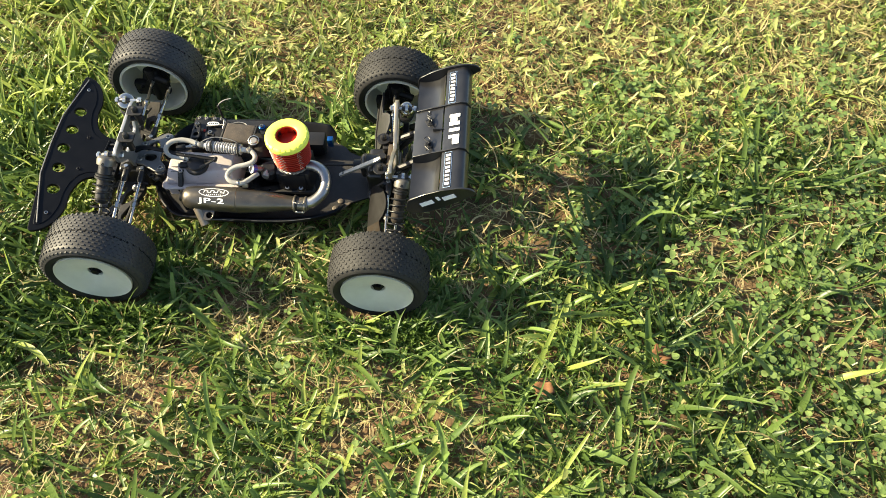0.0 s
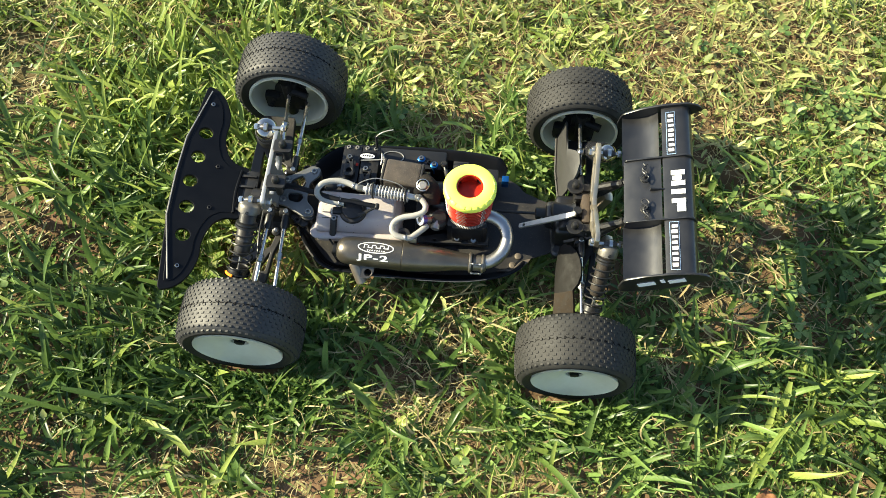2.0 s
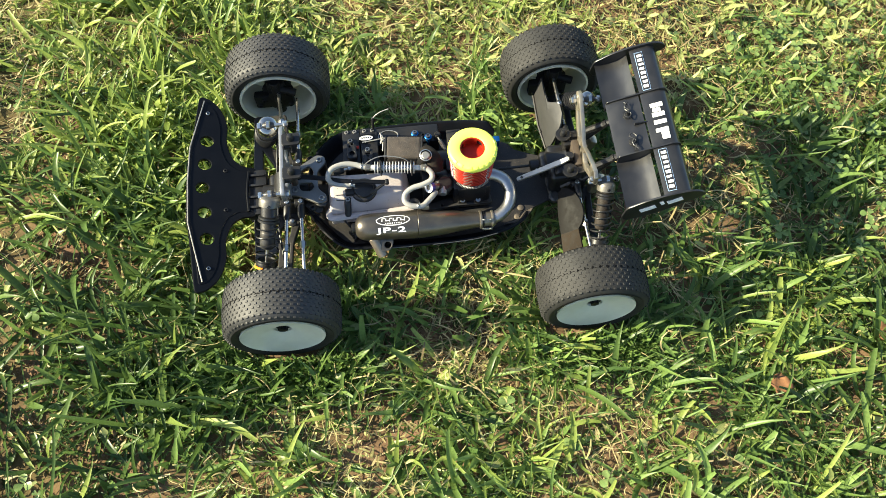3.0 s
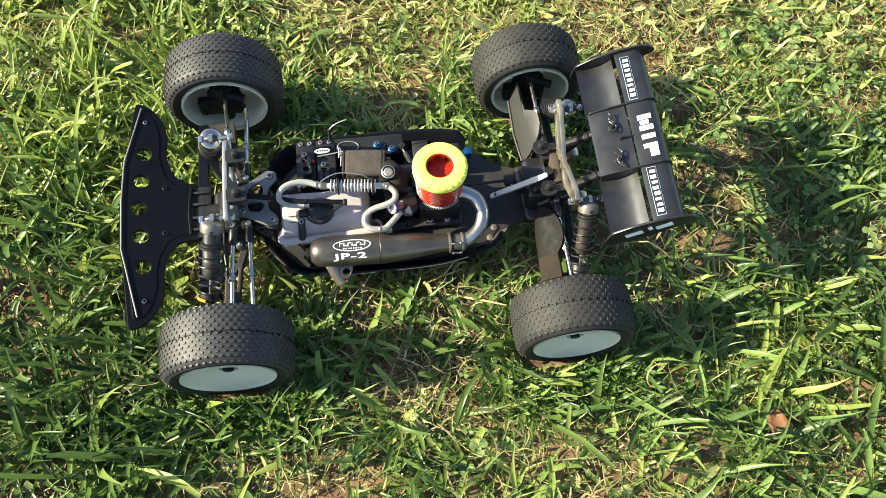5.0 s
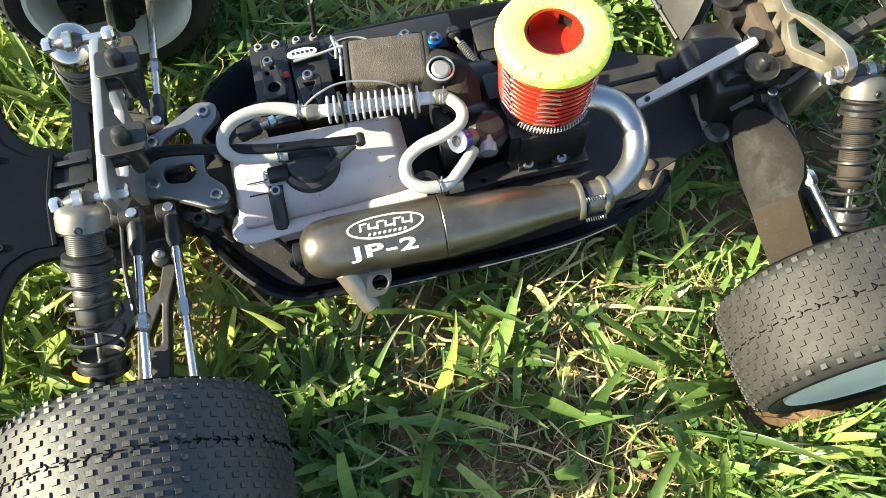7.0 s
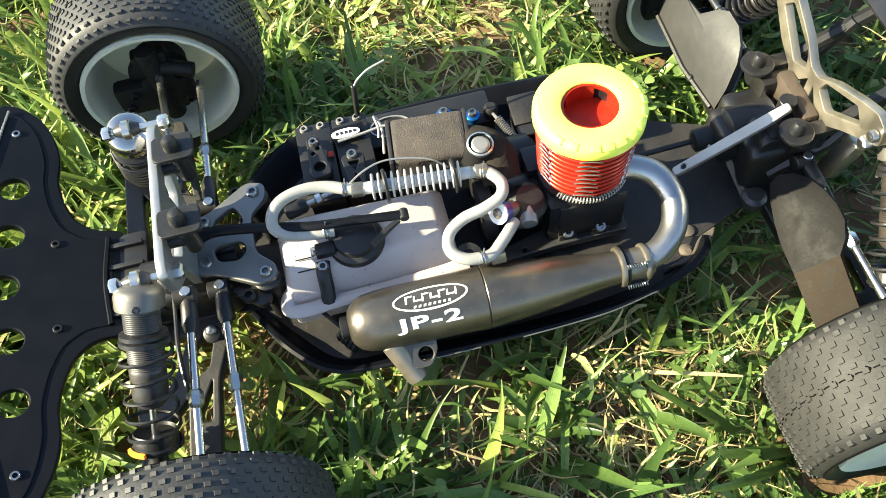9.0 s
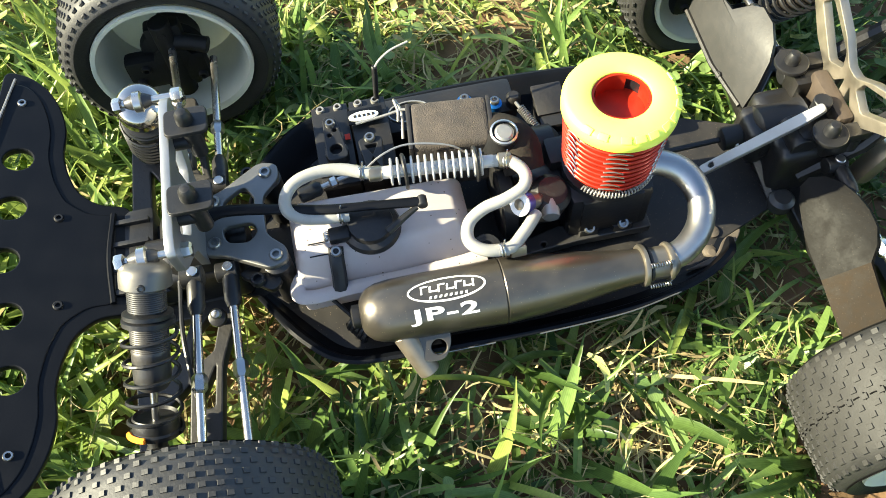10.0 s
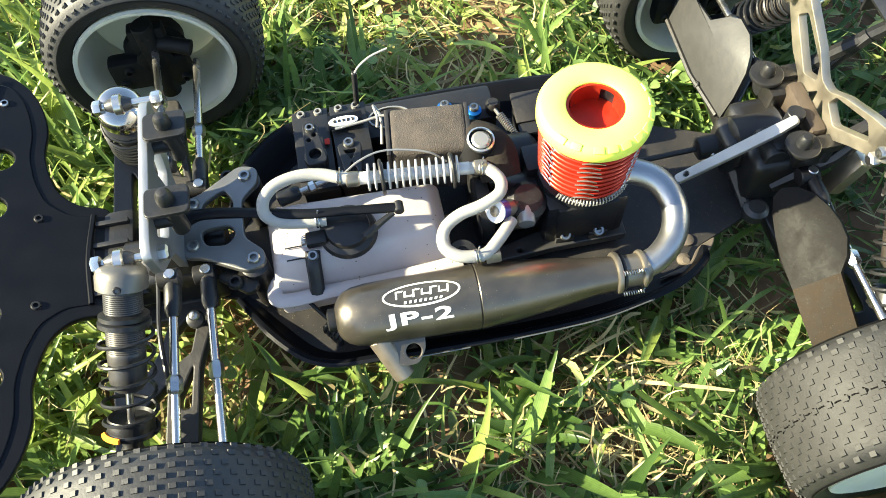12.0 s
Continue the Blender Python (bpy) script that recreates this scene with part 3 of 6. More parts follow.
for y in (-22.5, 22):
    body_mount(-149, y, 140, -5, truck)
me = plate("brace", [rounded([(-160, -18), (-150, -20), (-127, -33), (-117, -30), (-117, -22), (-127, -12), (-127, 12), (-117, 22), (-117, 32), (-127, 35), (-150, 20), (-160, 18)], 4),
                     rounded([(-150, -3), (-134, -3), (-131, -9), (-136, -15), (-148, -13)], 4), rounded([(-150, 3), (-134, 4), (-131, 11), (-136, 21), (-148, 14)], 4)], 4.0, 0.7)
brace = link("top_brace", place(me, pose(0, 0, 0.0795)), DARK_ALU, truck, "grey aluminium steering brace plate")
for x, y in ((-124, 27), (-123, -26), (-153, 14), (-154, -12)):
    screw(brace, (x, y, 81), r=3.6, h=2.2)
for y in (28, -28):
    bm = B()
    lathe(bm, (-124, y * 0.95, 38), (0, 0, 1), [(6, 0), (6, 20), (7.5, 22), (7.5, 38), (5, 40)], 18)
    part("brace_post", bm, DARK, brace)
for y in (-1, 1):
    me = plate("bell_crank", [rounded([(-146, 28 * y), (-128, 42 * y), (-122, 36 * y), (-134, 22 * y)], 4)], 4)
    ob = link("bell_crank", place(me, pose(0, 0, 0.071)), DARK, truck, "dark steering bell crank")
    screw(ob, (-135, 34 * y, 73), r=4.2, h=3, mat=BLACK)

# suspension arms, one for each corner
def arm(xc, side, y_in, y_out, z_in, z_out, w_in, w_out, mat, name="suspension_arm"):
    L = abs(y_out - y_in)
    loop = rounded([(0, -w_in / 2), (L, -w_out / 2), (L, w_out / 2), (0, w_in / 2)], 4)
    t1 = rounded([(L * 0.12, -w_in * 0.32), (L * 0.40, -w_in * 0.26), (L * 0.22, w_in * 0.1)], 3)
    t2 = rounded([(L * 0.12, w_in * 0.34), (L * 0.30, w_in * 0.16), (L * 0.48, w_in * 0.24)], 3)
    t3 = rounded([(L * 0.50, -w_out * 0.3), (L * 0.85, -w_out * 0.3), (L * 0.85, w_out * 0.3), (L * 0.62, w_out * 0.3)], 3)
    me = plate(name, [loop, t1, t2, t3], 8, 1.2)
    d = (0, side * L, z_out - z_in)
    m = frame_at((xc, side * y_in, z_in), d, (1 if side < 0 else -1, 0, 0))
    ob = link(name, place(me, m), mat, truck, "black plastic lower suspension arm")
    bm = B()
    cyl(bm, (xc - w_in / 2 - 3, side * y_in, z_in), (xc + w_in / 2 + 3, side * y_in, z_in), 4.5)
    part("hinge_pin", bm, DARK, ob)
    return ob


def front_arm(side, y_out, z_in, z_out):
    """The front lower arm: a straight leading bar, a slanted trailing bar and a lattice between."""
    y_in, L = 22, y_out - 22
    at = lambda pts: [(y - y_in, (x + 186) * (1 if side < 0 else -1)) for x, y in pts]
    outline = [(-212, 22), (-209, y_out), (-168, y_out), (-164, 62), (-155, 34), (-158, 22)]
    holes = [[(-199, 32), (-199, 72), (-186, 50), (-180, 32)], [(-170, 32), (-165, 36), (-169, 54), (-181, 62), (-179, 42)],
             [(-168, 62), (-176, 79), (-175, 86), (-170, 86)], [(-198, 86), (-198, 106), (-184, 106), (-182, 70)]]
    me = plate("suspension_arm", [rounded(at(outline), 4), *[rounded(at(h), 2) for h in holes]], 8, 1.0)
    ob = link("suspension_arm", place(me, frame_at((-186, side * y_in, z_in), (0, side * L, z_out - z_in), (1 if side < 0 else -1, 0, 0))), DUSTY, truck, "black plastic lower suspension arm")
    bm = B()
    cyl(bm, (-215, side * y_in, z_in), (-153, side * y_in, z_in), 4.5)
    part("hinge_pin", bm, DARK, ob)
    # drop link of the anti-roll bar
    bm = B()
    cyl(bm, (-163, side * 38, z_in + 4), (-163, side * 38, z_in + 12), 2.0)
    lathe(bm, (-163, side * 38, z_in + 10), (0, side * 0.4, 1), [(2, 0), (4.6, 1), (5.2, 3.5), (4.6, 6), (2, 7)], 16)
    drop = part("drop_link", bm, BLACK, ob, "black anti-roll bar drop link")
    bm = B()
    lathe(bm, (-163, side * 38, z_in + 15), (0, side * 0.4, 1), [(1, 0), (3.0, 0.6), (3.2, 2), (2.2, 3.4), (0.8, 3.8)], 14)
    part("ball", bm, STEEL, drop)


front_arm(-1, 118, 38, 40)
front_arm(1, 122, 38, 44)
arm(186, -1, 22, 118, 36, 34, 44, 34, DARK)
arm(184, 1, 22, 120, 36, 38, 44, 34, DARK)


def hub_carrier(x, y, z, side):
    bm = B()
    box(bm, (x, y + side * 12, z), (22, 10, 52), bev=3)
    box(bm, (x - 6, y + side * 10, z - 8), (50, 12, 24), bev=4)
    lathe(bm, (x, y + side * 4, z), (0, side, 0), [(9, 0), (12, 1), (12, 7), (19, 9), (20, 14), (17, 18), (17, 26)], 24)
    cyl(bm, (x, y + side * 8, z - 29), (x, y + side * 8, z + 30), 6.5)
    hub = part("hub_carrier", bm, SOOT, truck, "black plastic hub carrier")
    bm = B()
    sweep(bm, [(x, y + side * 10, z + 14), (x + 14, y + side * 6, z + 12), (x + 24, y + side * 3, z + 10)], [6, 5, 5], 10)
    part("steering_arm", bm, SOOT, hub)
    for dx, dz in ((-18, -2), (-24, -12), (14, -14), (0, 24)):
        screw(hub, (x + dx, y + side * 4, z + dz), (0, -side, 0), 3.0, 2.5, SOOT)


for (c, side, _) in WHEELS:
    hub_carrier(c[0], c[1] - side * 29, c[2], side)


def link_rod(p, q, hexat=0.62, r=2.3, end=True, name="turnbuckle", flip=False):
    """A steel turnbuckle between two points with black rod ends and a hexagon in the middle."""
    p, q = Vector(p), Vector(q)
    d = (q - p).normalized()
    bm = B()
    cyl(bm, p, q, r, n=12)
    ob = part(name, bm, ROD, truck, "chromed steel turnbuckle")
    h = p.lerp(q, hexat)
    bm = B()
    lathe(bm, h - d * 5, d, [(r, 0), (r * 1.7, 2), (r * 1.7, 8), (r, 10)], 6)
    part("hexagon", bm, STEEL, ob)
    if end:
        bm = B()
        lathe(bm, p - d * 2, d, [(3.2, 0), (4.4, 2), (4.4, 18), (3, 22)], 14)
        cyl(bm, p - Vector((7, 0, 0)), p + Vector((4, 0, 0)), 5.2)
        part("rod_end", bm, BLACK, ob)
        bm = B()
        cyl(bm, p - Vector((0, 0, 1)), p + Vector((0, 0, 6)), 2.8)
        part("ball_stud", bm, STEEL, ob)
    return ob


link_rod((-163, -34, 90), (-170, -118, 70))
link_rod((-149, -26, 75), (-149, -122, 64), 0.55)
link_rod((-163, 36, 92), (-172, 136, 80), 0.5)
link_rod((-150, 29, 75), (-149, 128, 72), 0.42)
link_rod((186, -30, 66), (189, -122, 62), 0.58)
link_rod((184, 32, 72), (182, 128, 70), 0.55)


def shock(top, bot, body_mat, R=10.5, cap_mat=None, coils=8, orange=False, side=1, collar=25):
    """An oil damper with cap, threaded body, collar, coil spring and rod."""
    top, bot = Vector(top), Vector(bot)
    d = (bot - top).normalized()
    L = (bot - top).length
    root = new("shock_absorber")
    root.parent = truck
    tagged(root, "oil-filled shock absorber with black coil spring")
    bm = B()
    prof = [(R * 0.76, 12), (R * 0.8, 14)]
    for k in range(30):  # thread
        prof += [(R * 0.785, 15 + k * 1.0), (R * 0.81, 15.5 + k * 1.0)]
    prof += [(R * 0.8, 46), (R * 0.79, L * 0.62), (R * 0.76, L * 0.65), (R * 0.6, L * 0.68), (R * 0.3, L * 0.69)]
    lathe(bm, top, d, prof, 24)
    part("body", bm, body_mat, root)
    bm = B()
    lathe(bm, top, d, [(R * 0.15, 0.4), (R * 0.5, 1), (R * 0.85, 2.4), (R * 1.02, 4.4), (R * 1.08, 7), (R * 1.08, 13), (R * 0.9, 14)], 32)
    part("cap", bm, cap_mat or CAP, root, "grey aluminium shock cap")
    bm = B()
    lathe(bm, top, d, [(R * 0.78, collar), (R * 1.04, collar + 1), (R * 1.04, collar + 3), (R * 0.96, collar + 3.5), (R * 1.1, collar + 4.2), (R * 1.1, collar + 6.5), (R * 0.8, collar + 7)], 32)
    part("collar", bm, BLACK, root, "knurled black spring collar")
    bm = B()
    coil(bm, top + d * (collar + 8), bot - d * 8, R * 1.13, 1.0, coils)
    part("spring", bm, BLACK, root, "black coil spring")
    if orange:
        bm = B()
        u = Vector((-0.75, -0.6, 0.6))
        u = (u - d * u.dot(d)).normalized()
        w = d.cross(u)
        e = bot - d * 8
        arc = [e + (u * math.cos(a) + w * math.sin(a)) * R * 1.13 for a in np.linspace(-0.5, 0.5, 8)]
        sweep(bm, arc, 1.6, 6, smooth=False)
        part("paint_mark", bm, ORANGE, root, "orange paint mark on spring")
    bm = B()
    lathe(bm, bot - d * 8, d, [(R * 0.3, -6), (R * 0.86, -6.5), (R * 0.95, -8), (R * 1.0, -7), (R * 1.0, -1.5), (R * 1.08, -0.5), (R * 1.08, 1.5), (R * 0.5, 3), (R * 0.42, 8), (R * 0.5, 10)], 24)
    part("lower_cup", bm, BLACK, root)
    bm = B()
    cyl(bm, top + d * (L * 0.6), bot, 1.8)
    part("rod", bm, STEEL, root)
    bm = B()
    lathe(bm, top - Vector((7, 0, 0)), (1, 0, 0), [(2.4, 0), (3.6, 2.5), (4.4, 5), (4.4, 9), (3.6, 11.5), (2.4, 14)], 18)
    part("ball_joint", bm, SHOCK, root)
    bm = B()
    lathe(bm, top - Vector((2.6, 0, 0)), (1, 0, 0), [(4.2, 0), (5.6, 0.8), (5.6, 4.4), (4.2, 5.2)], 20)
    part("eyelet", bm, STEEL, root)
    screw(root, top + d * 7 + Vector((0, -R * 0.95, 5)) if d.y < 0 else top + d * 7, (0, -0.8, 0.6), 2.0, 1.6, BLACK)
    bm = B()
    cyl(bm, top + Vector((-13 * side, 0, 0)), top + Vector((20 * side, 0, 0)), 2.0)
    lathe(bm, top + Vector((-13 * side, 0, 0)), (side, 0, 0), [(3.6, 0), (4.0, 1), (4.0, 4), (2, 5)], 6)
    lathe(bm, top + Vector((17 * side, 0, 0)), (side, 0, 0), [(3.4, 0), (3.9, 1), (3.9, 5), (2.6, 6)], 6)
    part("mounting_bolt", bm, STEEL, root)
    return root


shock((-177, -38, 122), (-195, -105, 58), SHOCK, 11.2, coils=5.4, orange=True)
shock((-177, 55, 124), (-195, 88, 48), SHOCK, 11.6, CHROME, coils=7)
shock((211, -54, 113), (198, -116, 52), SHOCK_DUSTY, 9.8, CAP, coils=7, side=-1, collar=15)
shock((208, 53, 122), (197, 99, 54), SHOCK_DUSTY, 9.6, CHROME, coils=7.5, side=-1, collar=15)

# steel brake lines and anti-roll bar in front
bm = B()
sweep(bm, [(-172, -96, 60), (-176, -60, 70), (-178, -26, 66), (-178, 26, 66), (-176, 60, 70), (-172, 96, 62)], 1.3, 8)
part("anti_roll_bar", bm, BLACK, truck, "thin steel anti-roll bar")

# rear gearbox, tower and braces
bm = B()
box(bm, (178, 0, 54), (46, 50, 40), bev=7, seg=3)
box(bm, (160, 4, 60), (30, 26, 26), bev=6, seg=3)
lathe(bm, (150, 4, 62), (1, 0, 0), [(11, 0), (15, 3), (15, 24), (18, 28)], 22)
box(bm, (185, 20, 78), (20, 14, 16), bev=3)
box(bm, (185, -20, 78), (20, 14, 16), bev=3)
part("rear_gearbox", bm, DARK, truck, "dusty dark plastic rear gearbox")
bm = B()
box(bm, (188, 0, 80), (9, 36, 22), bev=3)
part("rear_bulkhead", bm, EARTH, truck, "earth-brown rear bulkhead bracket")
tw = [(-61, 117), (-59, 128), (-51, 131), (-38, 126), (-16, 115), (-4, 106), (4, 106), (16, 117), (38, 129), (51, 137), (61, 131), (59, 117), (36, 96), (21, 88), (19, 76), (16, 60), (-16, 60), (-19, 76), (-21, 86), (-36, 99)]
holes = [rounded([(-14, 84), (-3, 98), (-3, 73)], 1.5), rounded([(14, 84), (3, 98), (3, 73)], 1.5), rounded([(-44, 114), (-37, 121), (-11, 109), (-8, 101), (-19, 95)], 2),
         rounded([(44, 115), (37, 123), (11, 110), (8, 101), (19, 95)], 2)]
me = plate("rear_tower", [rounded(tw, 2.5), *holes], 5.0, 0.5)
rear_tower = link("rear_shock_tower", place(me, frame_at((195, 0, 0), (0, 1, 0.0), (0, 0, 1))), BROWN_ALU, truck, "dusty bronze aluminium rear shock tower")
for y, z in ((-56, 121), (56, 124), (8, 84), (-8, 84)):
    screw(rear_tower, (192, y, z), (-1, 0, 0), 3.4, 3)
for y in (-24, 27):
    body_mount(176, y, 89, 6, truck, 19, 19, True)
# brake arm, hexagon post and centre driveshaft
me = plate("radio_tray_brace", [rounded([(0, -3), (58, -3.4), (72, -2), (72, 3.4), (58, 3.6), (0, 3)], 2.5), circle(7, 0, 1.6, 10)], 3.0)
link("rear_brace", place(me, frame_at((116, -12, 57), (56, 0, 36.5), (0.0, 1, 0))), GREY_ALU, truck, "silver aluminium rear brace strap")
bm = B()
box(bm, (174, -13, 77), (20, 16, 14), bev=4)
cyl(bm, (166, -22, 76), (166, -3, 76), 6.5)
cyl(bm, (178, -6, 86), (178, -6, 95), 5)
part("brace_clamp", bm, BLACK, truck)
bm = B()
cyl(bm, (154, 0, 52), (160, -28, 36), 4, n=6)
lathe(bm, (162, -31, 34), (0, 0, 1), [(7, 0), (7.5, 2), (7.5, 7), (5, 9)], 16)
part("hinge_post", bm, SHOCK, truck, "grey metal hinge post")
bm = B()
cyl(bm, (76, 8, 52), (136, 6, 58), 1.7)
lathe(bm, (134, 6, 58), (1, 0, 0.1), [(5, 0), (7, 1), (7, 18), (5, 20)], 16)
ds = part("rear_driveshaft", bm, BLACK, truck, "black centre driveshaft with cup joint")
bm = B()
cyl(bm, (142, -1.5, 59), (142, 13, 59), 1.8)
part("pin", bm, STEEL, ds)
for y in (-1, 1):
    bm = B()
    sweep(bm, [(170, 24 * y, 52), (200, 26 * y, 74), (226, 24 * y, 112)], 4.2, 8, smooth=False)
    sweep(bm, [(198, 26 * y, 92), (236, 24 * y, 116)], 4.2, 8, smooth=False)
    part("wing_mount", bm, BLACK, truck, "black plastic wing mount strut")
bm = B()
box(bm, (212, -28, 58), (10, 12, 30), rot=(0, 20, 0), bev=3)
part("rear_brace_bracket", bm, BROWN_ALU, truck)
bm = B()
box(bm, (212, 28, 58), (10, 12, 30), rot=(0, 20, 0), bev=3)
part("rear_brace_bracket", bm, BROWN_ALU, truck)


# rear mud guards on the arms
def mud_guard(side, pts, thick=2.0, mat=None, parent=None, name="mud_guard", bow=0.0):
    """A bent plastic plate: an upright wall with a folded upper flap."""
    bm = B()
    outer, inner = [], []
    for x, y, z in pts:
        outer.append(bm.verts.new(V(x, y * side, z)))
        inner.append(bm.verts.new(V(x + thick, y * side, z - thick * 0.7)))
    n = len(pts)
    mid = sum((Vector(p) for p in pts), Vector()) / n
    top, low = bm.verts.new(V(mid.x - bow * 0.8, mid.y * side, mid.z + bow)), bm.verts.new(V(mid.x - bow * 0.8 + thick, mid.y * side, mid.z + bow - thick * 0.7))
    for i in range(n):
        bm.faces.new((outer[i], outer[(i + 1) % n], top))
        bm.faces.new((inner[(i + 1) % n], inner[i], low))
        bm.faces.new((outer[i], inner[i], inner[(i + 1) % n], outer[(i + 1) % n]))
    ob = part(name, bm, mat or GUARD, parent or truck, "dusty black plastic rear mud guard")
    return ob


# near guard: earthy lower wall, flap coloured dark for the shade on it
mg = mud_guard(-1, [(160.5, 86, 43), (160, 104, 40), (160, 120, 38), (182, 120, 47), (180, 100, 57), (178, 90, 64)], mat=TAN_DUST)
mud_guard(-1, [(160.5, 86, 43), (160, 70, 46), (160.5, 56, 50), (161.5, 44, 56), (163, 37, 62), (167, 35, 67), (174, 38, 70), (180, 44, 71), (184, 54, 72), (186, 64, 72), (186, 74, 71), (183, 83, 68), (178, 90, 64)], parent=mg, name="flap", mat=LOBE, bow=2.5)
mg = mud_guard(1, [(162, 33, 46), (168, 36, 60), (174, 42, 74), (178, 50, 80), (181, 62, 84), (180, 74, 85), (176, 80, 82), (168, 86, 75), (166, 104, 74), (165, 124, 76), (158, 118, 46), (158, 72, 44)], bow=4)
bm = B()
sweep(bm, [(157, 118, 46), (157, 72, 44), (161, 36, 45)], 1.6, 6, smooth=False)
part("rib", bm, DUSTY, mg)
screw(mg, (158.4, 62, 44.5), (-1, 0, 0.6), 2.4, 1.5, DARK)


# ---- rear wing ----
def wing():
    root = new("rear_wing")
    root.parent = truck
    tagged(root, "glossy black plastic rear wing with end plates")

    def bay(y0, y1, low, name):
        """One bay of the wing: a dished deck and, past a narrow slot, the raised rear flap."""
        deck = [(222, 132 - low * 0.5), (229, 136 - low * 0.78), (240, 140 - low * 0.86), (249, 142.6 - low * 0.78), (255, 144.6 - low * 0.58), (258.6, 146.2 - low * 0.4)]
        flap = [(260.4, 146.6), (264, 148.6), (272, 151.4), (281, 154), (287, 153.4), (291, 150), (293.5, 145)]
        for prof, what in ((deck, name), (flap, "flap")):
            bm = B()
            loops = []
            for y in np.linspace(y0, y1, 6):
                top = [V(x, y, z) for x, z in prof]
                loops.append(top + [p - V(-0.6, 0, 2.0) for p in reversed(top)])
            rings(bm, loops)
            part(what, bm, WING, root)

    bay(-38, 36, 0, "centre_deck")
    bay(37, 100, 16, "side_deck")
    bay(-101, -39, 16, "side_deck")
    for y, dec in ((101, False), (-102, True)):
        loop = rounded([(218, 110), (221, 130), (240, 143), (262, 153), (285, 159), (299, 157), (307, 149), (293, 138), (262, 116), (240, 106), (224, 102)], 5)
        end = link("end_plate", place(plate("end_plate", [loop], 2.4, 0.5), frame_at((0, y, 0), (1, 0, 0), (0, 0, 1))), WING, root, "black wing end plate")
        if dec:
            bm = B()
            for x0, x1 in ((236, 254), (257, 261), (264, 281)):
                t = bmesh.new()
                bmesh.ops.create_cube(t, size=1, matrix=Matrix.Translation(V((x0 + x1) / 2, y - 1.6, 127 + (x0 - 236) * 0.5)) @ Matrix.Rotation(radians(-30), 4, "Y") @ Matrix.Diagonal(((x1 - x0) * 0.001, 0.0006, 0.007, 1)))
                merge(bm, t)
            part("decal", bm, DECAL, root, "white maker's mark of plain shapes")
    for y in (36.5, -38.5):
        loop = rounded([(223, 118), (223, 136), (244, 144), (262, 150), (281, 157), (289, 156), (295, 146), (290, 141), (262, 134), (250, 125), (236, 120)], 2)
        link("fin", place(plate("fin", [loop], 1.8, 0.4), frame_at((0, y, 0), (1, 0, 0), (0, 0, 1))), WING, root)
    bm = B()
    box(bm, (256, -2, 145), (18, 1.6, 5), bev=0.4)
    part("rib", bm, WING, root)
    # marks on the flap: plain shapes in white
    ex, up = Vector((17, 0, 5.4)).normalized(), Vector((0, 1, 0))

    def flat(a, y, w, h, lift=0.5):
        p = Vector((263, y, 148.6)) + ex * a + Vector((-0.3, 0, 0.95)) * lift
        return Matrix.Translation(p * 0.001) @ frame_at((0, 0, 0), ex, up) @ Matrix.Diagonal((w * 0.001, h * 0.001, 0.0005, 1))

    def bars(rows, mat, label, lift=0.5):
        bm = B()
        for a, y, w, h in rows:
            t = bmesh.new()
            bmesh.ops.create_cube(t, size=1, matrix=flat(a, y, w, h, lift))
            merge(bm, t)
        tagged(part("decal", bm, mat, root, label), kind="stuff")

    bars([(12, 16, 14, 5.6), (11, 9.6, 9, 5), (12, 3.2, 14, 5.6), (12, -7, 14, 5.4), (12, -17.8, 14, 5.0), (14.4, -25.4, 8.6, 10)], DECAL, "white maker's mark of plain shapes")
    for yc in (66, -69):
        bars([(6.5, yc, 9.4, 54)], BLUE_DECAL, "pale blue outlined maker's mark", 0.5)
        bars([(6.5, yc, 8.6, 53)], WING, "black field of maker's mark", 0.8)
        bars([(6.5 + 0.4 * (k % 2), yc - 21.7 + k * 6.2, 5.6, 3.9 - 0.5 * (k % 3)) for k in range(8)], DECAL, "white maker's mark of plain bars", 1.1)
    # two body clips that hold the wing down
    for y in (13.5, -23.5):
        bm = B()
        lathe(bm, (243, y, 140), (0, 0, 1), [(6, 0), (6, 2), (3, 3), (2.4, 8), (1, 9)], 16)
        post = part("wing_post", bm, BLACK, root)
        bm = B()
        s = 1 if y > 0 else -1
        sweep(bm, [(240, y + 14 * s, 147), (243, y + 9 * s, 147), (239, y + 5 * s, 147), (241, y + 1 * s, 148), (245, y - 3 * s, 148), (241, y - 8 * s, 148), (237, y - 4 * s, 148), (243, y + 2 * s, 148), (239, y + 7 * s, 148), (244, y + 13 * s, 148)], 0.75, 6)
        part("clip", bm, SHOCK, root, "bent steel body clip")


wing()


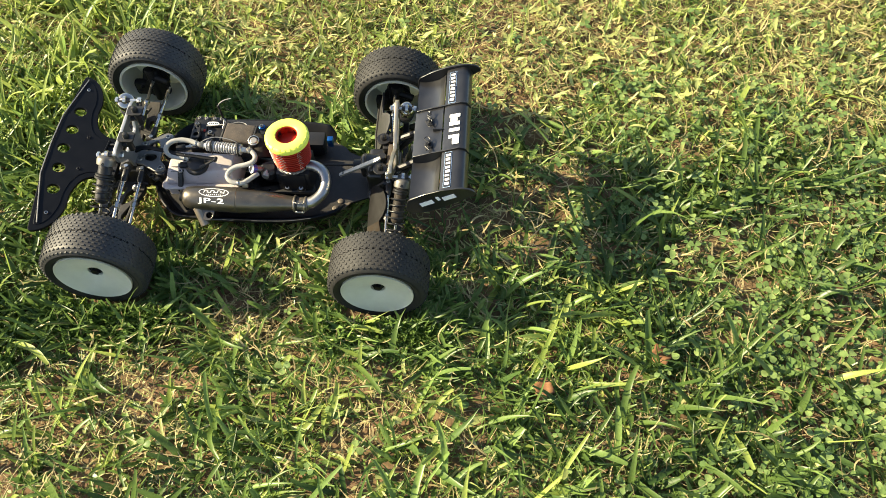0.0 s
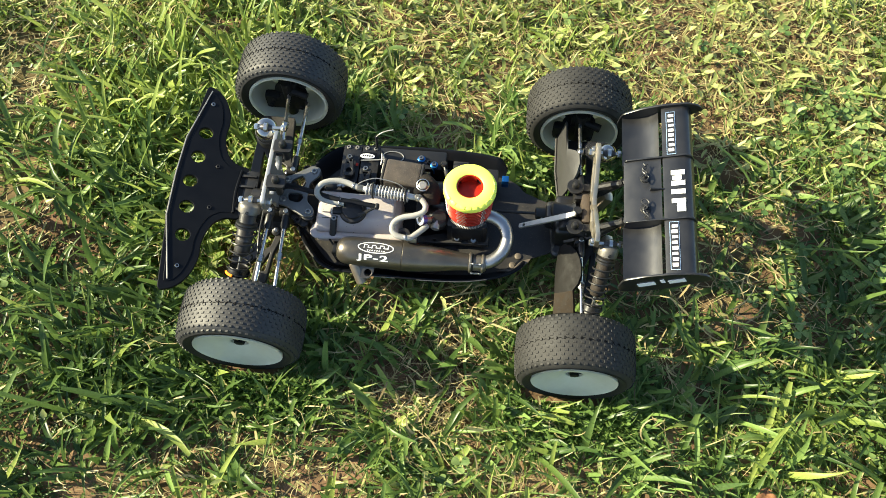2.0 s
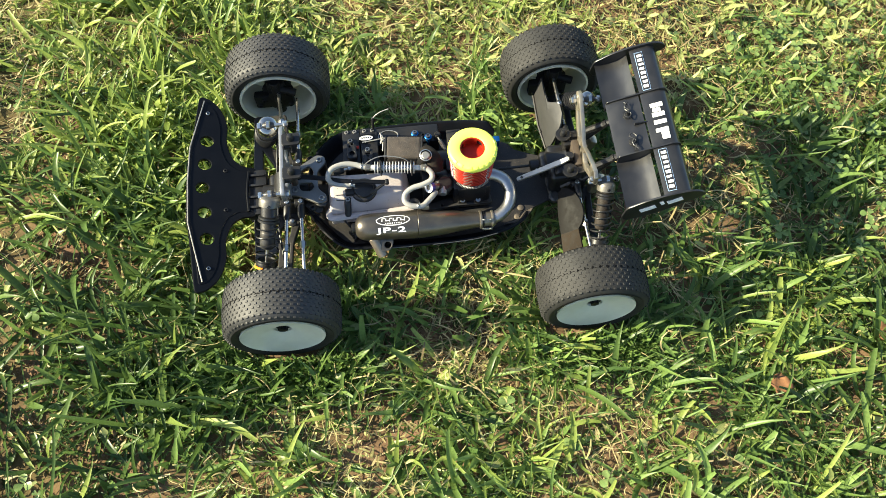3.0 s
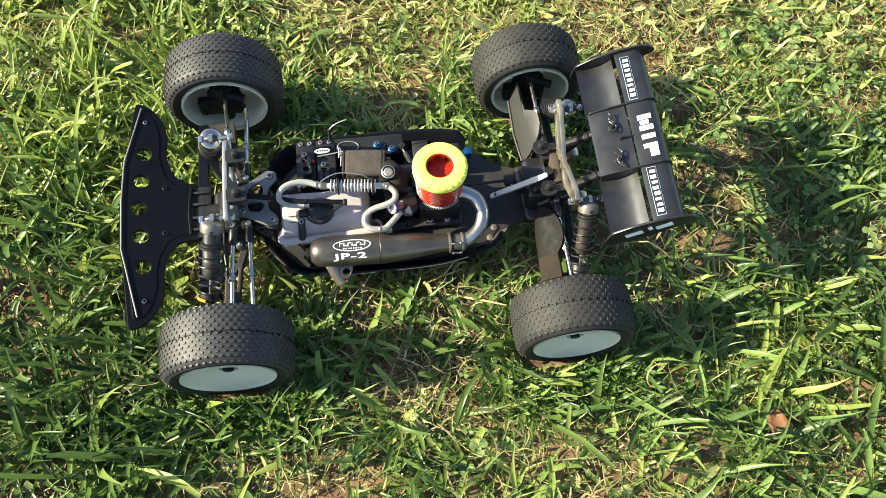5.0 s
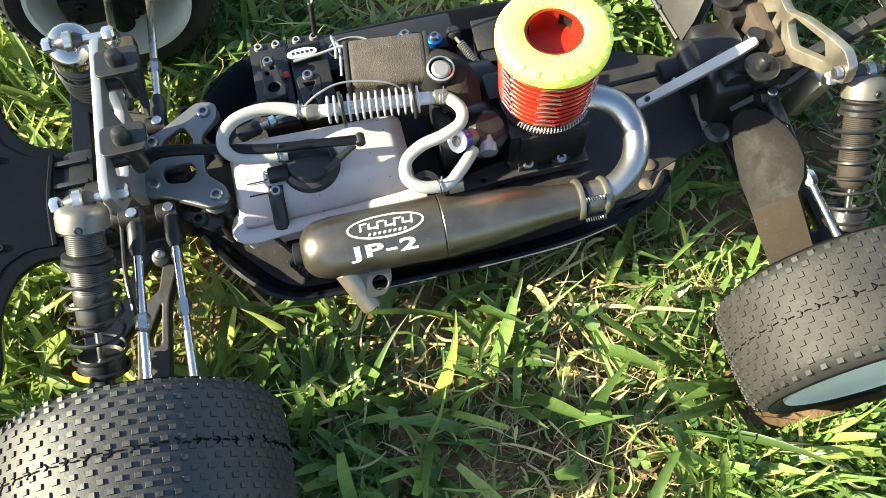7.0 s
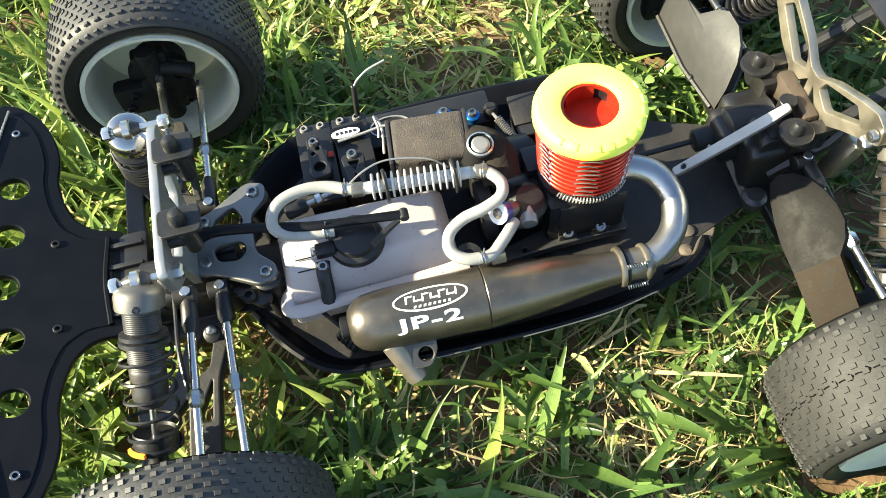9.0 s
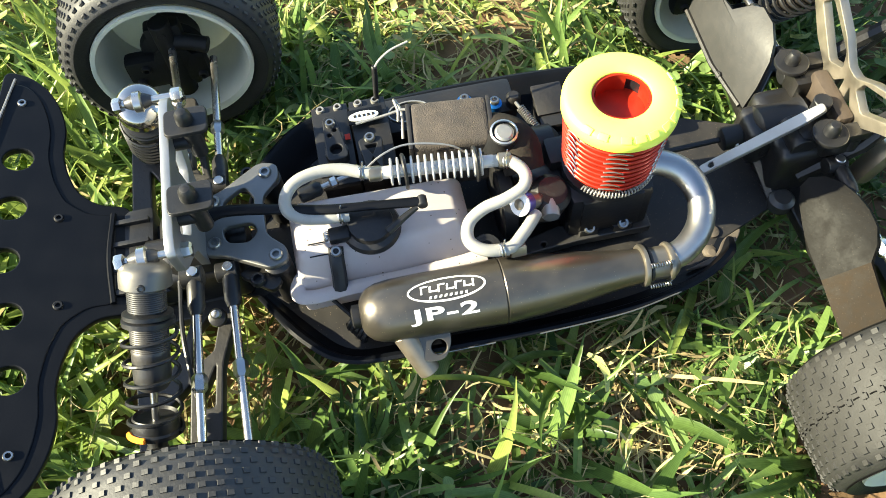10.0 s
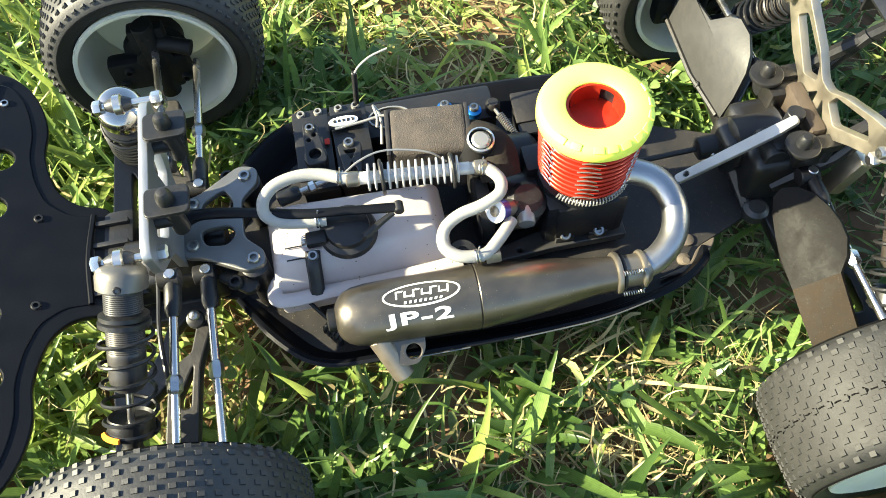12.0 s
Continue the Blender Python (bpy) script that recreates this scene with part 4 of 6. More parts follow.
# ---- engine ----
def engine():
    CX, CY = 58, -11
    bm = B()
    box(bm, (57, -8, 58), (46, 44, 44), bev=4)
    lathe(bm, (56, -10, 76), (0, 0, 1), [(20, 0), (22, 2), (22, 8), (18, 9)], 24)
    cyl(bm, (8, -6, 60), (40, -6, 60), 15)
    lathe(bm, (-2, -6, 60), (1, 0, 0), [(20, 0), (22, 1), (22, 8), (12, 9)], 28)
    box(bm, (40, 6, 72), (22, 18, 18), bev=3)
    eng = part("engine", bm, BLACK, truck, "small nitro engine with red cooling head")
    bm = B()
    lathe(bm, (CX, CY, 84), (0, 0, 1), [(19, 0), (19, 46), (17.5, 46), (17.5, 6), (2, 6)], 40, close_ends=False)
    head = part("cooling_head", bm, RED, eng, "red anodised finned cooling head")
    for k in range(9):
        bm = B()
        z = 93.5 + k * 4.1
        r = 25.0 + 0.25 * k
        lathe(bm, (CX, CY, z), (0, 0, 1), [(r - 0.5, 0), (r, 0.4), (r, 1.5), (r - 0.5, 1.9)], 40)
        part("cooling_fin", bm, RED, eng)
    # bright bitten edges where the fins were milled away
    bm = B()
    for k in range(9):
        z, r = 93.5 + k * 4.1 + 1.0, 25.0 + 0.25 * k
        for a0, a1 in ((-2.1, -1.62), (-1.02, -0.76), (-3.0, -2.6)):
            a0, a1 = a0 + 0.03 * (k % 3), a1 - 0.04 * ((k + 1) % 3)
            sweep(bm, [(CX + (r + 0.2) * math.cos(a), CY + (r + 0.2) * math.sin(a), z + 1.7 * math.sin((a - a0) / (a1 - a0) * math.pi)) for a in np.linspace(a0, a1, 10)], 0.36, 5, smooth=False)
    part("milled_edge", bm, ALU, eng, "bright milled fin edges")
    bm = B()
    lathe(bm, (CX, CY, 121.5), (0, 0, 1), [(14.4, 17.9), (15.2, 18.6), (20, 18.9), (25.5, 18.6), (27.6, 17.4), (28.6, 15.4), (28.6, 10.4), (28, 9.6), (26, 9.4), (15.0, 9.4), (14.4, 10), (14.4, 17.9)], 56, close_ends=False)
    part("head_guard", bm, NEON, eng, "neon yellow rubber head guard ring")
    # cut marks on the guard's rim
    bm = B()
    for a in (-2.5, -2.2, -1.8, -1.55, -1.3, -1.0, -0.75, -0.45, -0.15, 0.2):
        c = (CX + 26.7 * math.cos(a), CY + 26.7 * math.sin(a), 139.0)
        box(bm, c, (5.0, 3.6, 2.0), rot=(35, 0, math.degrees(a) + 90), bev=0.5)
    part("rim_mark", bm, NEON, eng)
    bm = B()
    lathe(bm, (CX, CY, 131), (0, 0, 1), [(13.0, 5.6), (13.0, 7.6), (14.3, 7.6), (14.3, 5.6), (13.0, 5.6)], 40, close_ends=False)
    lathe(bm, (CX, CY, 92), (0, 0, 1), [(13.0, 0), (13.0, 33), (14.3, 33), (14.3, 0), (13.0, 0)], 40, close_ends=False)
    for a0, a1 in ((-150, -118), (-92, -50), (-20, 28), (62, 138), (166, 206)):
        arc = [math.radians(a) for a in np.linspace(a0, a1, max(3, int((a1 - a0) / 7)))]
        loops = [[(CX + r * math.cos(a), CY + r * math.sin(a), z) for r, z in ((13.0, 124.9), (13.0, 136.8), (14.3, 136.8), (14.3, 124.9))] for a in arc]
        rings(bm, [[V(*p) for p in lp] for lp in loops])
    part("plug_well", bm, RED, eng, "red well of the glow plug")
    # black tube added behind the slots as their shade
    bm = B()
    lathe(bm, (CX, CY, 91), (0, 0, 1), [(14.36, 0), (14.36, 45.5)], 40, close_ends=False)
    part("slot_shade", bm, BLACK, eng, "black tube that gives the slots their shade")
    # plug and well floor in one dark colour, the well's deep shade included
    bm = B()
    lathe(bm, (CX, CY, 91.5), (0, 0, 1), [(13.2, 0), (12.6, 1.5), (7, 1), (6, 4), (4, 4.5), (3.4, 12), (1.5, 13)], 24)
    part("glow_plug", bm, DARK, eng, "glow plug and darkened floor of its well")
    # exhaust spring at the foot of the head
    bm = B()
    path = []
    for i in range(24 * 8 + 1):
        a, q = -2.45 + 1.75 * i / 192, 2 * math.pi * i / 8
        path.append((CX + (23.5 + 1.6 * math.cos(q)) * math.cos(a), CY + (23.5 + 1.6 * math.cos(q)) * math.sin(a), 88 + 1.6 * math.sin(q)))
    sweep(bm, path, 0.45, 5, smooth=False)
    part("retaining_spring", bm, GREY_ALU, eng, "steel exhaust spring")
    bm = B()
    box(bm, (57, -27, 64), (34, 9, 30), bev=1.5)
    part("back_plate", bm, BLACK, eng)
    # mount
    me = plate("engine_mount", [rounded([(-16, -38), (40, -34), (82, -34), (82, -22), (30, -22), (-2, -30)], 2), circle(-2, -35, 2.6), circle(20, -32, 1.5, 10)], 6, 0.8)
    mount = link("engine_mount", place(me, pose(0, 0, 0.043)), SHOCK, truck, "dark machined engine mount")
    for x, y in ((46, -28), (65, -29)):
        bm = B()
        box(bm, (x, y + 1, 47), (11, 10, 8), bev=0.8)
        part("lug", bm, SHOCK, mount)
        screw(mount, (x, y - 2.5, 51.5), (0, -0.5, 0.87), r=3.3, h=2.6)
    # carburettor, filter neck and throttle linkage behind
    bm = B()
    lathe(bm, (22, -18, 64), (0.15, -0.2, 1), [(9, 0), (11, 3), (11, 18), (8, 21)], 22)
    box(bm, (26, -8, 58), (26, 26, 20), bev=4)
    part("carburettor", bm, BLACK, eng, "black composite carburettor")
    bm = B()
    sweep(bm, [(14, -6, 84), (12, 6, 92), (4, 18, 88), (-6, 24, 78)], [11, 12, 12, 12], 16)
    part("air_filter_neck", bm, SLEEVE, eng, "dusty rubber air filter neck")
    return eng


engine()
# fuel needle valve
bm = B()
lathe(bm, (23.6, -19.5, 79.5), (-0.15, -1, -0.06), [(3.5, 0), (4.8, 0.6), (4.8, 14.4), (4.3, 15.2), (2, 15.3)], 24)
valve = part("needle_housing", bm, GREY_ALU, truck, "shiny aluminium needle housing")
bm = B()
lathe(bm, (18.5, -22.9, 80.6), (-0.72, -0.4, 0.55), [(3.6, 0), (3.8, 5), (4.6, 6), (4.6, 12)], 18)
part("needle_body", bm, BRASS, valve)
bm = B()
lathe(bm, (10.3, -27.5, 86.9), (-0.72, -0.4, 0.55), [(4.4, 0), (5.6, 1), (5.6, 6.5), (5.2, 7.2)], 24)
part("needle_screw", bm, VIOLET, valve, "violet knurled needle screw")
bm = B()
lathe(bm, (5.1, -30.4, 90.9), (-0.72, -0.4, 0.55), [(6.0, -0.8), (6.2, 0), (6.2, 0.6), (3.2, 0.7)], 24)
part("needle_face", bm, DECAL, valve, "white dial ring")
bm = B()
lathe(bm, (5.1, -30.4, 90.9), (-0.72, -0.4, 0.55), [(2.9, 0), (2.9, 1.2), (2.4, 1.5)], 16)
part("needle_tip", bm, BRASS, valve, "slotted brass needle tip")


# ---- exhaust ----
def exhaust():
    A, D = (-82, -63.5, 68), Vector((142, -1, -6)).normalized()
    prof = [(10.6, -2.4), (13.4, 0.6), (15.2, 5), (16.2, 12), (16.6, 26), (16.8, 55), (17.2, 66), (17.3, 69), (16.8, 69.6), (17.3, 70.2), (17.2, 73), (15.8, 92), (13.4, 112), (10.4, 133), (9.6, 142), (9.2, 146)]
    bm = B()
    lathe(bm, A, D, [(6.2, -4.4), (8.4, -3.8), *prof], 48)
    pipe = part("tuned_pipe", bm, PIPE, truck, "grey titanium-coloured tuned exhaust pipe", angle=25)
    bm = B()
    lathe(bm, Vector(A) - D * 9, D, [(3.5, 0), (6.2, 0.8), (6.2, 6), (5, 8)], 18)
    part("nose_stub", bm, BLACK, pipe)
    # outlet stinger that points down to the ground
    bm = B()
    cyl(bm, (-67, -75, 62), (-57, -91, 44), 6.0, n=20)
    st = part("stinger", bm, STINGER, pipe, "bare metal exhaust stinger")
    me = plate("bracket", [rounded([(-14, 12), (9, 13), (9, 0), (4, -8), (-5, -8), (-14, 0)], 3), circle(2, -1, 4.0, 18)], 2.4)
    link("bracket", place(me, frame_at((-52, -83, 57), (1, 0, 0), (0, 0.85, 0.5))), PIPE, pipe, "metal pipe bracket with a hole")
    # spring band that joins pipe and header
    E = Vector(A) + D * 144
    for k, r in ((0, 11.6), (14, 10.6)):
        bm = B()
        lathe(bm, E + D * k, D, [(r - 1.8, 0), (r - 0.4, 0.5), (r, 1.7), (r - 0.4, 2.9), (r - 1.8, 3.4)], 32)
        part("clamp_ring", bm, BRASS, pipe, "tarnished clamp ring")
    bm = B()
    lathe(bm, E, D, [(8.2, 0), (8.8, 5.6), (8.9, 18), (7.4, 20)], 28)
    part("sleeve", bm, BRASS, pipe)
    # black ring stands in for the dark gap beside the first clamp ring
    bm = B()
    lathe(bm, E + D * 3.6, D, [(8.6, 0), (10.2, 0.2), (10.2, 1.6), (8.6, 1.8)], 28)
    part("gap_ring", bm, BLACK, pipe, "black ring drawn for the gap beside the clamp")
    for off in (Vector((0, -6, 10)), Vector((0, -11.5, -3))):
        bm = B()
        coil(bm, E + D * 3 + off, E + D * 15 + off, 1.15, 0.34, 9, 5, 10)
        part("clamp_spring", bm, STEEL, pipe, "small steel clamp spring")
    bm = B()
    sweep(bm, [(75, -64.5, 62), (88, -61, 64), (99, -51, 68), (103, -37, 73), (98, -23, 78), (86, -15, 80), (72, -13, 80)], 7.3, 20)
    header = part("header_pipe", bm, HEADER, pipe, "polished curved exhaust header")
    # printed marks wrapped round the pipe
    yaw = math.atan2(D.y, D.x)

    def wrap(mesh, x0, a0, R):
        """Bends a flat drawing round the pipe: x runs along it, y round it."""
        co = np.empty(len(mesh.vertices) * 3)
        mesh.vertices.foreach_get("co", co)
        co = co.reshape(-1, 3) * 1000
        s = x0 + co[:, 0]
        a = a0 + co[:, 1] / R
        r = np.interp(s, [h for _, h in prof], [q for q, _ in prof]) + 0.25 + co[:, 2]
        P = np.array(A)[None] + np.outer(s, np.array(D))
        P[:, 1] += -r * np.cos(a)
        P[:, 2] += r * np.sin(a)
        mesh.vertices.foreach_set("co", (P * 0.001).ravel())
        mesh.update()
        return mesh

    cu = bpy.data.curves.new("mark", "FONT")
    cu.body, cu.size, cu.space_character = "JP-2", 0.0105, 1.12
    cu.offset = 0.0003
    ob = new("mark", cu)
    me = bpy.data.meshes.new_from_object(ob.evaluated_get(bpy.context.evaluated_depsgraph_get()))
    bpy.data.objects.remove(ob)
    me.transform(Matrix.Diagonal((1.8, 0.88, 0, 1)))
    fine = bmesh.new()
    fine.from_mesh(me)
    bmesh.ops.triangulate(fine, faces=fine.faces)
    bmesh.ops.subdivide_edges(fine, edges=fine.edges[:], cuts=5, use_grid_fill=True)
    fine.to_mesh(me)
    fine.free()
    me.materials.clear()
    link("lettering", wrap(me, 22, 0.62, 17), DECAL, pipe, "white JP-2 lettering", smooth=False)

    def ring_mesh(w, h, t, n=48):
        vs = [(w * k * math.cos(2 * math.pi * i / n) * 0.001, h * j * math.sin(2 * math.pi * i / n) * 0.001, 0) for k, j in ((1, 1), (1 - t / w, 1 - t / h)) for i in range(n)]
        m = bpy.data.meshes.new("emblem")
        m.from_pydata(vs, [], [(i, (i + 1) % n, n + (i + 1) % n, n + i) for i in range(n)])
        return m

    link("emblem", wrap(ring_mesh(20, 6.6, 1.0), 41, 1.5, 17), DECAL, pipe, "white oval maker's mark", smooth=False)

    def bars_mesh(rows):
        vs, fs = [], []
        for x, y, w, h, sl in rows:
            b = len(vs)
            for i in range(4):
                fx = i / 3
                vs += [((x - w / 2 + w * fx) * 0.001, (y - h / 2 + sl * (x + w * fx) * 0.1) * 0.001, 0), ((x - w / 2 + w * fx + 0.5) * 0.001, (y + h / 2) * 0.001, 0)]
                if i:
                    fs.append((b + 2 * i - 2, b + 2 * i, b + 2 * i + 1, b + 2 * i - 1))
        m = bpy.data.meshes.new("emblem")
        m.from_pydata(vs, [], fs)
        return m

    rows = [(-13 + k * 4.4, 0.8, 1.0, 4.4 - 1.2 * (k % 2), 0) for k in range(7)] + [(-11 + k * 4.4, 2.6 - 3 * (k % 2), 3.0, 0.9, 0) for k in range(6)]
    rows += [(-9 + k * 2.6, -3.6, 1.3, 1.3, 0) for k in range(8)]
    tagged(link("emblem", wrap(bars_mesh(rows), 41, 1.5, 17), DECAL, pipe, "white plain bars of the maker's mark", smooth=False), kind="stuff")
    bm = B()
    box(bm, (-1, -51, 83), (8, 7, 6), rot=(-25, 0, 0), bev=0.8)
    part("pressure_nipple", bm, BRASS, pipe, "metal pressure fitting")


exhaust()


# ---- fuel tank ----
def tank():
    bm = B()
    verts = [(-116, -44, 44), (-18, -42, 44), (-18, 8, 44), (-116, 8, 44), (-116, -42, 66), (-19, -40, 64), (-20, 6, 72), (-116, 6, 72), (-111, -32, 84), (-26, -28, 80), (-26, 0, 82), (-111, 2, 84)]
    vs = [bm.verts.new(V(*v)) for v in verts]
    for a in (0, 4):
        for i in range(4):
            bm.faces.new((vs[a + i], vs[a + (i + 1) % 4], vs[a + 4 + (i + 1) % 4], vs[a + 4 + i]))
    bm.faces.new(vs[0:4])
    bm.faces.new(vs[8:12])
    bmesh.ops.bevel(bm, geom=bm.edges[:], offset=0.003, segments=3, affect="EDGES", profile=0.5)
    ob = part("fuel_tank", bm, TANK, truck, "milky translucent plastic fuel tank")
    bm = B()
    sweep(bm, [(-96, -20, 66), (-113, -34, 67), (-116, -44, 67), (-108, -47, 67), (-90, -46, 67), (-60, -45.5, 67), (-30, -44, 67), (-16, -42, 67)], 4.2, 10, flat=0.6)
    part("flange", bm, TANK, ob, "white moulded tank flange")
    bm = B()
    lathe(bm, (-72, -22, 82), (0, -0.08, 1), [(15, 0), (15.6, 2), (14.6, 4.5), (12, 6), (11.4, 9), (5, 10)], 36)
    cap = part("cap", bm, BLACK, ob, "black flip-up tank cap")
    bm = B()
    box(bm, (-89, -24.5, 86.5), (11, 8, 5), bev=1.4)
    part("hinge", bm, BLACK, ob)
    bm = B()
    sweep(bm, [(-64, -31, 91), (-54, -26, 94), (-47, -23, 96)], [2.4, 1.8, 1.4], 8)
    part("finger_lever", bm, BLACK, ob)
    bm = B()
    coil(bm, (-95.5, -27, 86.5), (-95.5, -22, 86.5), 1.5, 0.35, 5, 5, 8)
    part("hinge_spring", bm, STEEL, ob)
    bm = B()
    sweep(bm, [(-92, -30, 84.5), (-92.6, -35, 82), (-93.2, -41, 74), (-94, -45.5, 68.5)], 4.0, 8, flat=0.5)
    st = part("strap", bm, BLACK, ob, "black rubber tank strap")
    screw(ob, (-92, -33, 84.6), (0, -0.3, 0.95), r=3.0, h=2.2)
    bm = B()
    box(bm, (-101, -32, 82.5), (10, 0.6, 0.5), bev=0)
    box(bm, (-101, -26, 85), (10, 0.6, 0.5), bev=0)
    part("grad_line", bm, BLACK, ob)
    # long black pull arm that runs back from the brace to the cap
    path = [(-160, -3, 90), (-146, -1, 93), (-120, -8, 97), (-94, -15, 98), (-69, -18, 97.5), (-44, -21, 97)]
    bm = B()
    sweep(bm, path, [5.2, 3.4, 3.0, 2.8, 2.6, 2.9], 10, flat=0.75)
    arm_ob = part("pull_arm", bm, BLACK_SATIN, truck, "long black plastic pull arm over the tank")
    bm = B()
    cyl(bm, (-44, -24, 97), (-44, -18, 97), 2.6)
    part("eye", bm, BLACK, arm_ob)


tank()

# fuel lines and the white finned filter
lines = [[(-60, -3, 103), (-69, -2, 104), (-80, 2, 105), (-92, 3, 106), (-104, 0, 106), (-111, -6, 104), (-112, -12, 99), (-105, -16, 95), (-92, -18, 94), (-82, -18, 93)],
         [(-5, -9, 103), (4, -11, 103), (10, -18, 101), (8, -25, 99), (-2, -29, 97), (-14, -31, 95), (-23, -36, 92), (-25, -45, 90), (-18, -51, 88), (-6, -52, 86)],
         [(-12, -52, 87), (-4, -51, 86), (2, -46, 86), (8, -40, 86), (13, -34, 85)]]
for pts in lines:
    bm = B()
    sweep(bm, pts, 3.3, 12)
    part("fuel_line", bm, TUBE, truck, "milky silicone fuel line")
bm = B()
cyl(bm, (-62, -3, 103), (-4, -9, 103), 3.4)
ax = Vector((58, -6, 0)).normalized()
fil = part("fuel_filter", bm, FIN, truck, "white finned aluminium fuel cooler")
for k in range(14):
    p = Vector((-57, -3.4, 103)) + ax * (k * 3.55)
    bm = B()
    lathe(bm, p, ax, [(3, -0.2), (7.0, 0.2), (7.2, 0.7), (7.0, 1.2), (3, 1.6)], 22)
    part("fin", bm, FIN, fil)
for s, r in (((-68, -2.5, 103), 3.6), ((-2, -9.4, 103), 3.6)):
    bm = B()
    lathe(bm, s, ax, [(3.4, 0), (4.1, 0.5), (4.1, 6), (3.4, 7)], 14)
    part("brass_fitting", bm, BRASS, fil)
for k in (2.1, 12.4):
    p = Vector((-57, -3.4, 103)) + ax * (k * 3.55)
    bm = B()
    sweep(bm, [p + Vector((0, 7, -6)), p + Vector((0, 7, 3)), p + Vector((0, 3, 7.8)), p + Vector((0, -4, 7.4)), p + Vector((0, -8, 1)), p + Vector((0, -7, -6))], 1.1, 6)
    part("cable_tie", bm, BLACK, fil, "black cable tie")
for p, ax2 in (((-71, -1.5, 104), (1, -0.2, 0)), ((2, -10.5, 103), (1, -0.3, 0)), ((-86, -18, 93.5), (1, 0, 0)), ((-9, -52, 86.5), (1, 0, 0))):
    bm = B()
    d = Vector(ax2).normalized()
    coil(bm, Vector(p) - d * 1.4, Vector(p) + d * 1.4, 3.6, 0.45, 2, 5, 12)
    sweep(bm, [Vector(p) + Vector((0, 0, 3.4)), Vector(p) + Vector((1, 1, 8))], 0.45, 5, smooth=False)
    part("line_clip", bm, STEEL, truck, "small steel wire clip")

# ---- radio gear ----
def servo(x, y, z, name="servo"):
    bm = B()
    box(bm, (x, y, z), (21, 44, 40), bev=1.2)
    box(bm, (x, y, z + 16), (21, 56, 4), bev=0.8)
    ob = part(name, bm, BLACK, truck, "black radio servo")
    for dx in (-5, 5):
        screw(ob, (x + dx, y + 25, z + 17), r=2.6, h=3, mat=GREY_ALU)
    return ob


sv = servo(-84, 40, 60)
me = plate("servo_horn", [rounded([(-6, -8), (6, -8), (5, 6), (3.5, 22), (-3.5, 22), (-5, 6)], 3.5), circle(0, -1, 3.4, 16), circle(-1.7, 9, 1.3, 8), circle(1.7, 12, 1.3, 8)], 5)
link("servo_horn", place(me, pose(*V(-83, 28, 88), 0, 0, 4)), BLACK, sv, "black servo horn")
bm = B()
lathe(bm, (-83, 27, 80), (0, 0, 1), [(6, 0), (6.4, 3), (6.4, 9), (4.2, 10.4), (3.6, 6)], 18)
part("horn_boss", bm, BLACK, sv)
screw(sv, (-84, 44, 90), r=2.8, h=3)
bm = B()
box(bm, (-76, 40, 82.2), (3, 4, 0.5), bev=0.1)
part("sticker", bm, RED, sv, "small red print")
sv2 = servo(-62, 40, 60)
me = plate("servo_horn", [rounded([(-7, 8), (7, 8), (4, -18), (-4, -18)], 3.5), rounded([(-3.5, 3), (3.5, 3), (0, -4)], 1), rounded([(-2.6, -12), (2.6, -12), (0, -5)], 1)], 4)
link("servo_horn", place(me, pose(*V(-64, 24, 87))), BLACK, sv2, "black throttle horn with cross lattice")
screw(sv2, (-64, 31, 88.5), r=3.2, h=2.5)
bm = B()
box(bm, (-64, 52, 83), (20, 10, 0.8), bev=0.2)
st = part("sticker", bm, BLACK_SATIN, sv2, "servo sticker with a white oval")
me = plate("oval", [circle(-65, 51, 8.5, 24, 3.2)], 1.2, 0.1)
link("oval", place(me, pose(0, 0, 0.084)), DECAL, sv2)
bm = B()
for k in range(5):
    box(bm, (-70 + k * 2.6, 51, 84.8), (1.5, 2.0, 0.4), bev=0)
part("plain_bar", bm, BLACK, sv2)
# steering link and throttle rod
bm = B()
cyl(bm, (-97, 8, 84), (-77, 12, 86), 1.5)
ob = part("steering_link", bm, STEEL, truck, "short steel steering link")
bm = B()
lathe(bm, (-107, 6, 83), (10, 2, 1), [(3, 0), (4.2, 1), (4.2, 11), (2.8, 13)], 12)
part("rod_end", bm, BLACK, ob)
bm = B()
lathe(bm, (-90, 9.4, 84.6), (10, 2, 1), [(1.6, 0), (2.8, 1), (2.8, 4), (1.6, 5)], 6)
part("hexagon", bm, STEEL, ob)
bm = B()
sweep(bm, [(-70, 40, 92), (-55, 41, 93), (-44, 42, 94), (-40, 41, 94)], 0.8, 8)
sweep(bm, [(-47, 36, 92), (-46, 42, 94), (-47, 50, 94), (-44, 44, 90), (-46, 30, 84)], 0.8, 8)
part("throttle_rod", bm, GREY_ALU, truck, "bent steel throttle rod")
bm = B()
sweep(bm, [(-70, 2, 101), (-60, 7, 104), (-48, 10, 105), (-34, 9, 103.5), (-22, 7, 100), (-14, 4, 94)], 0.55, 6)
part("antenna_lead", bm, GREY_ALU, truck, "thin clear antenna lead")
# receiver pack wrapped in dusty fabric
bm = B()
box(bm, (-20, 25, 79), (43, 30, 42), rot=(4, 0, -6), bev=4, seg=3)
pack = part("receiver_pack", bm, FOAM, truck, "receiver pack wrapped in dusty black fabric")
bm = B()
box(bm, (-42, 27, 80), (2.4, 29, 40), rot=(4, 0, -6), bev=0.8)
part("end_panel", bm, DUSTY, pack)
bm = B()
box(bm, (1.5, 23, 80), (2.4, 29, 40), rot=(4, 0, -6), bev=0.8)
part("end_panel", bm, DUSTY, pack)
bm = B()
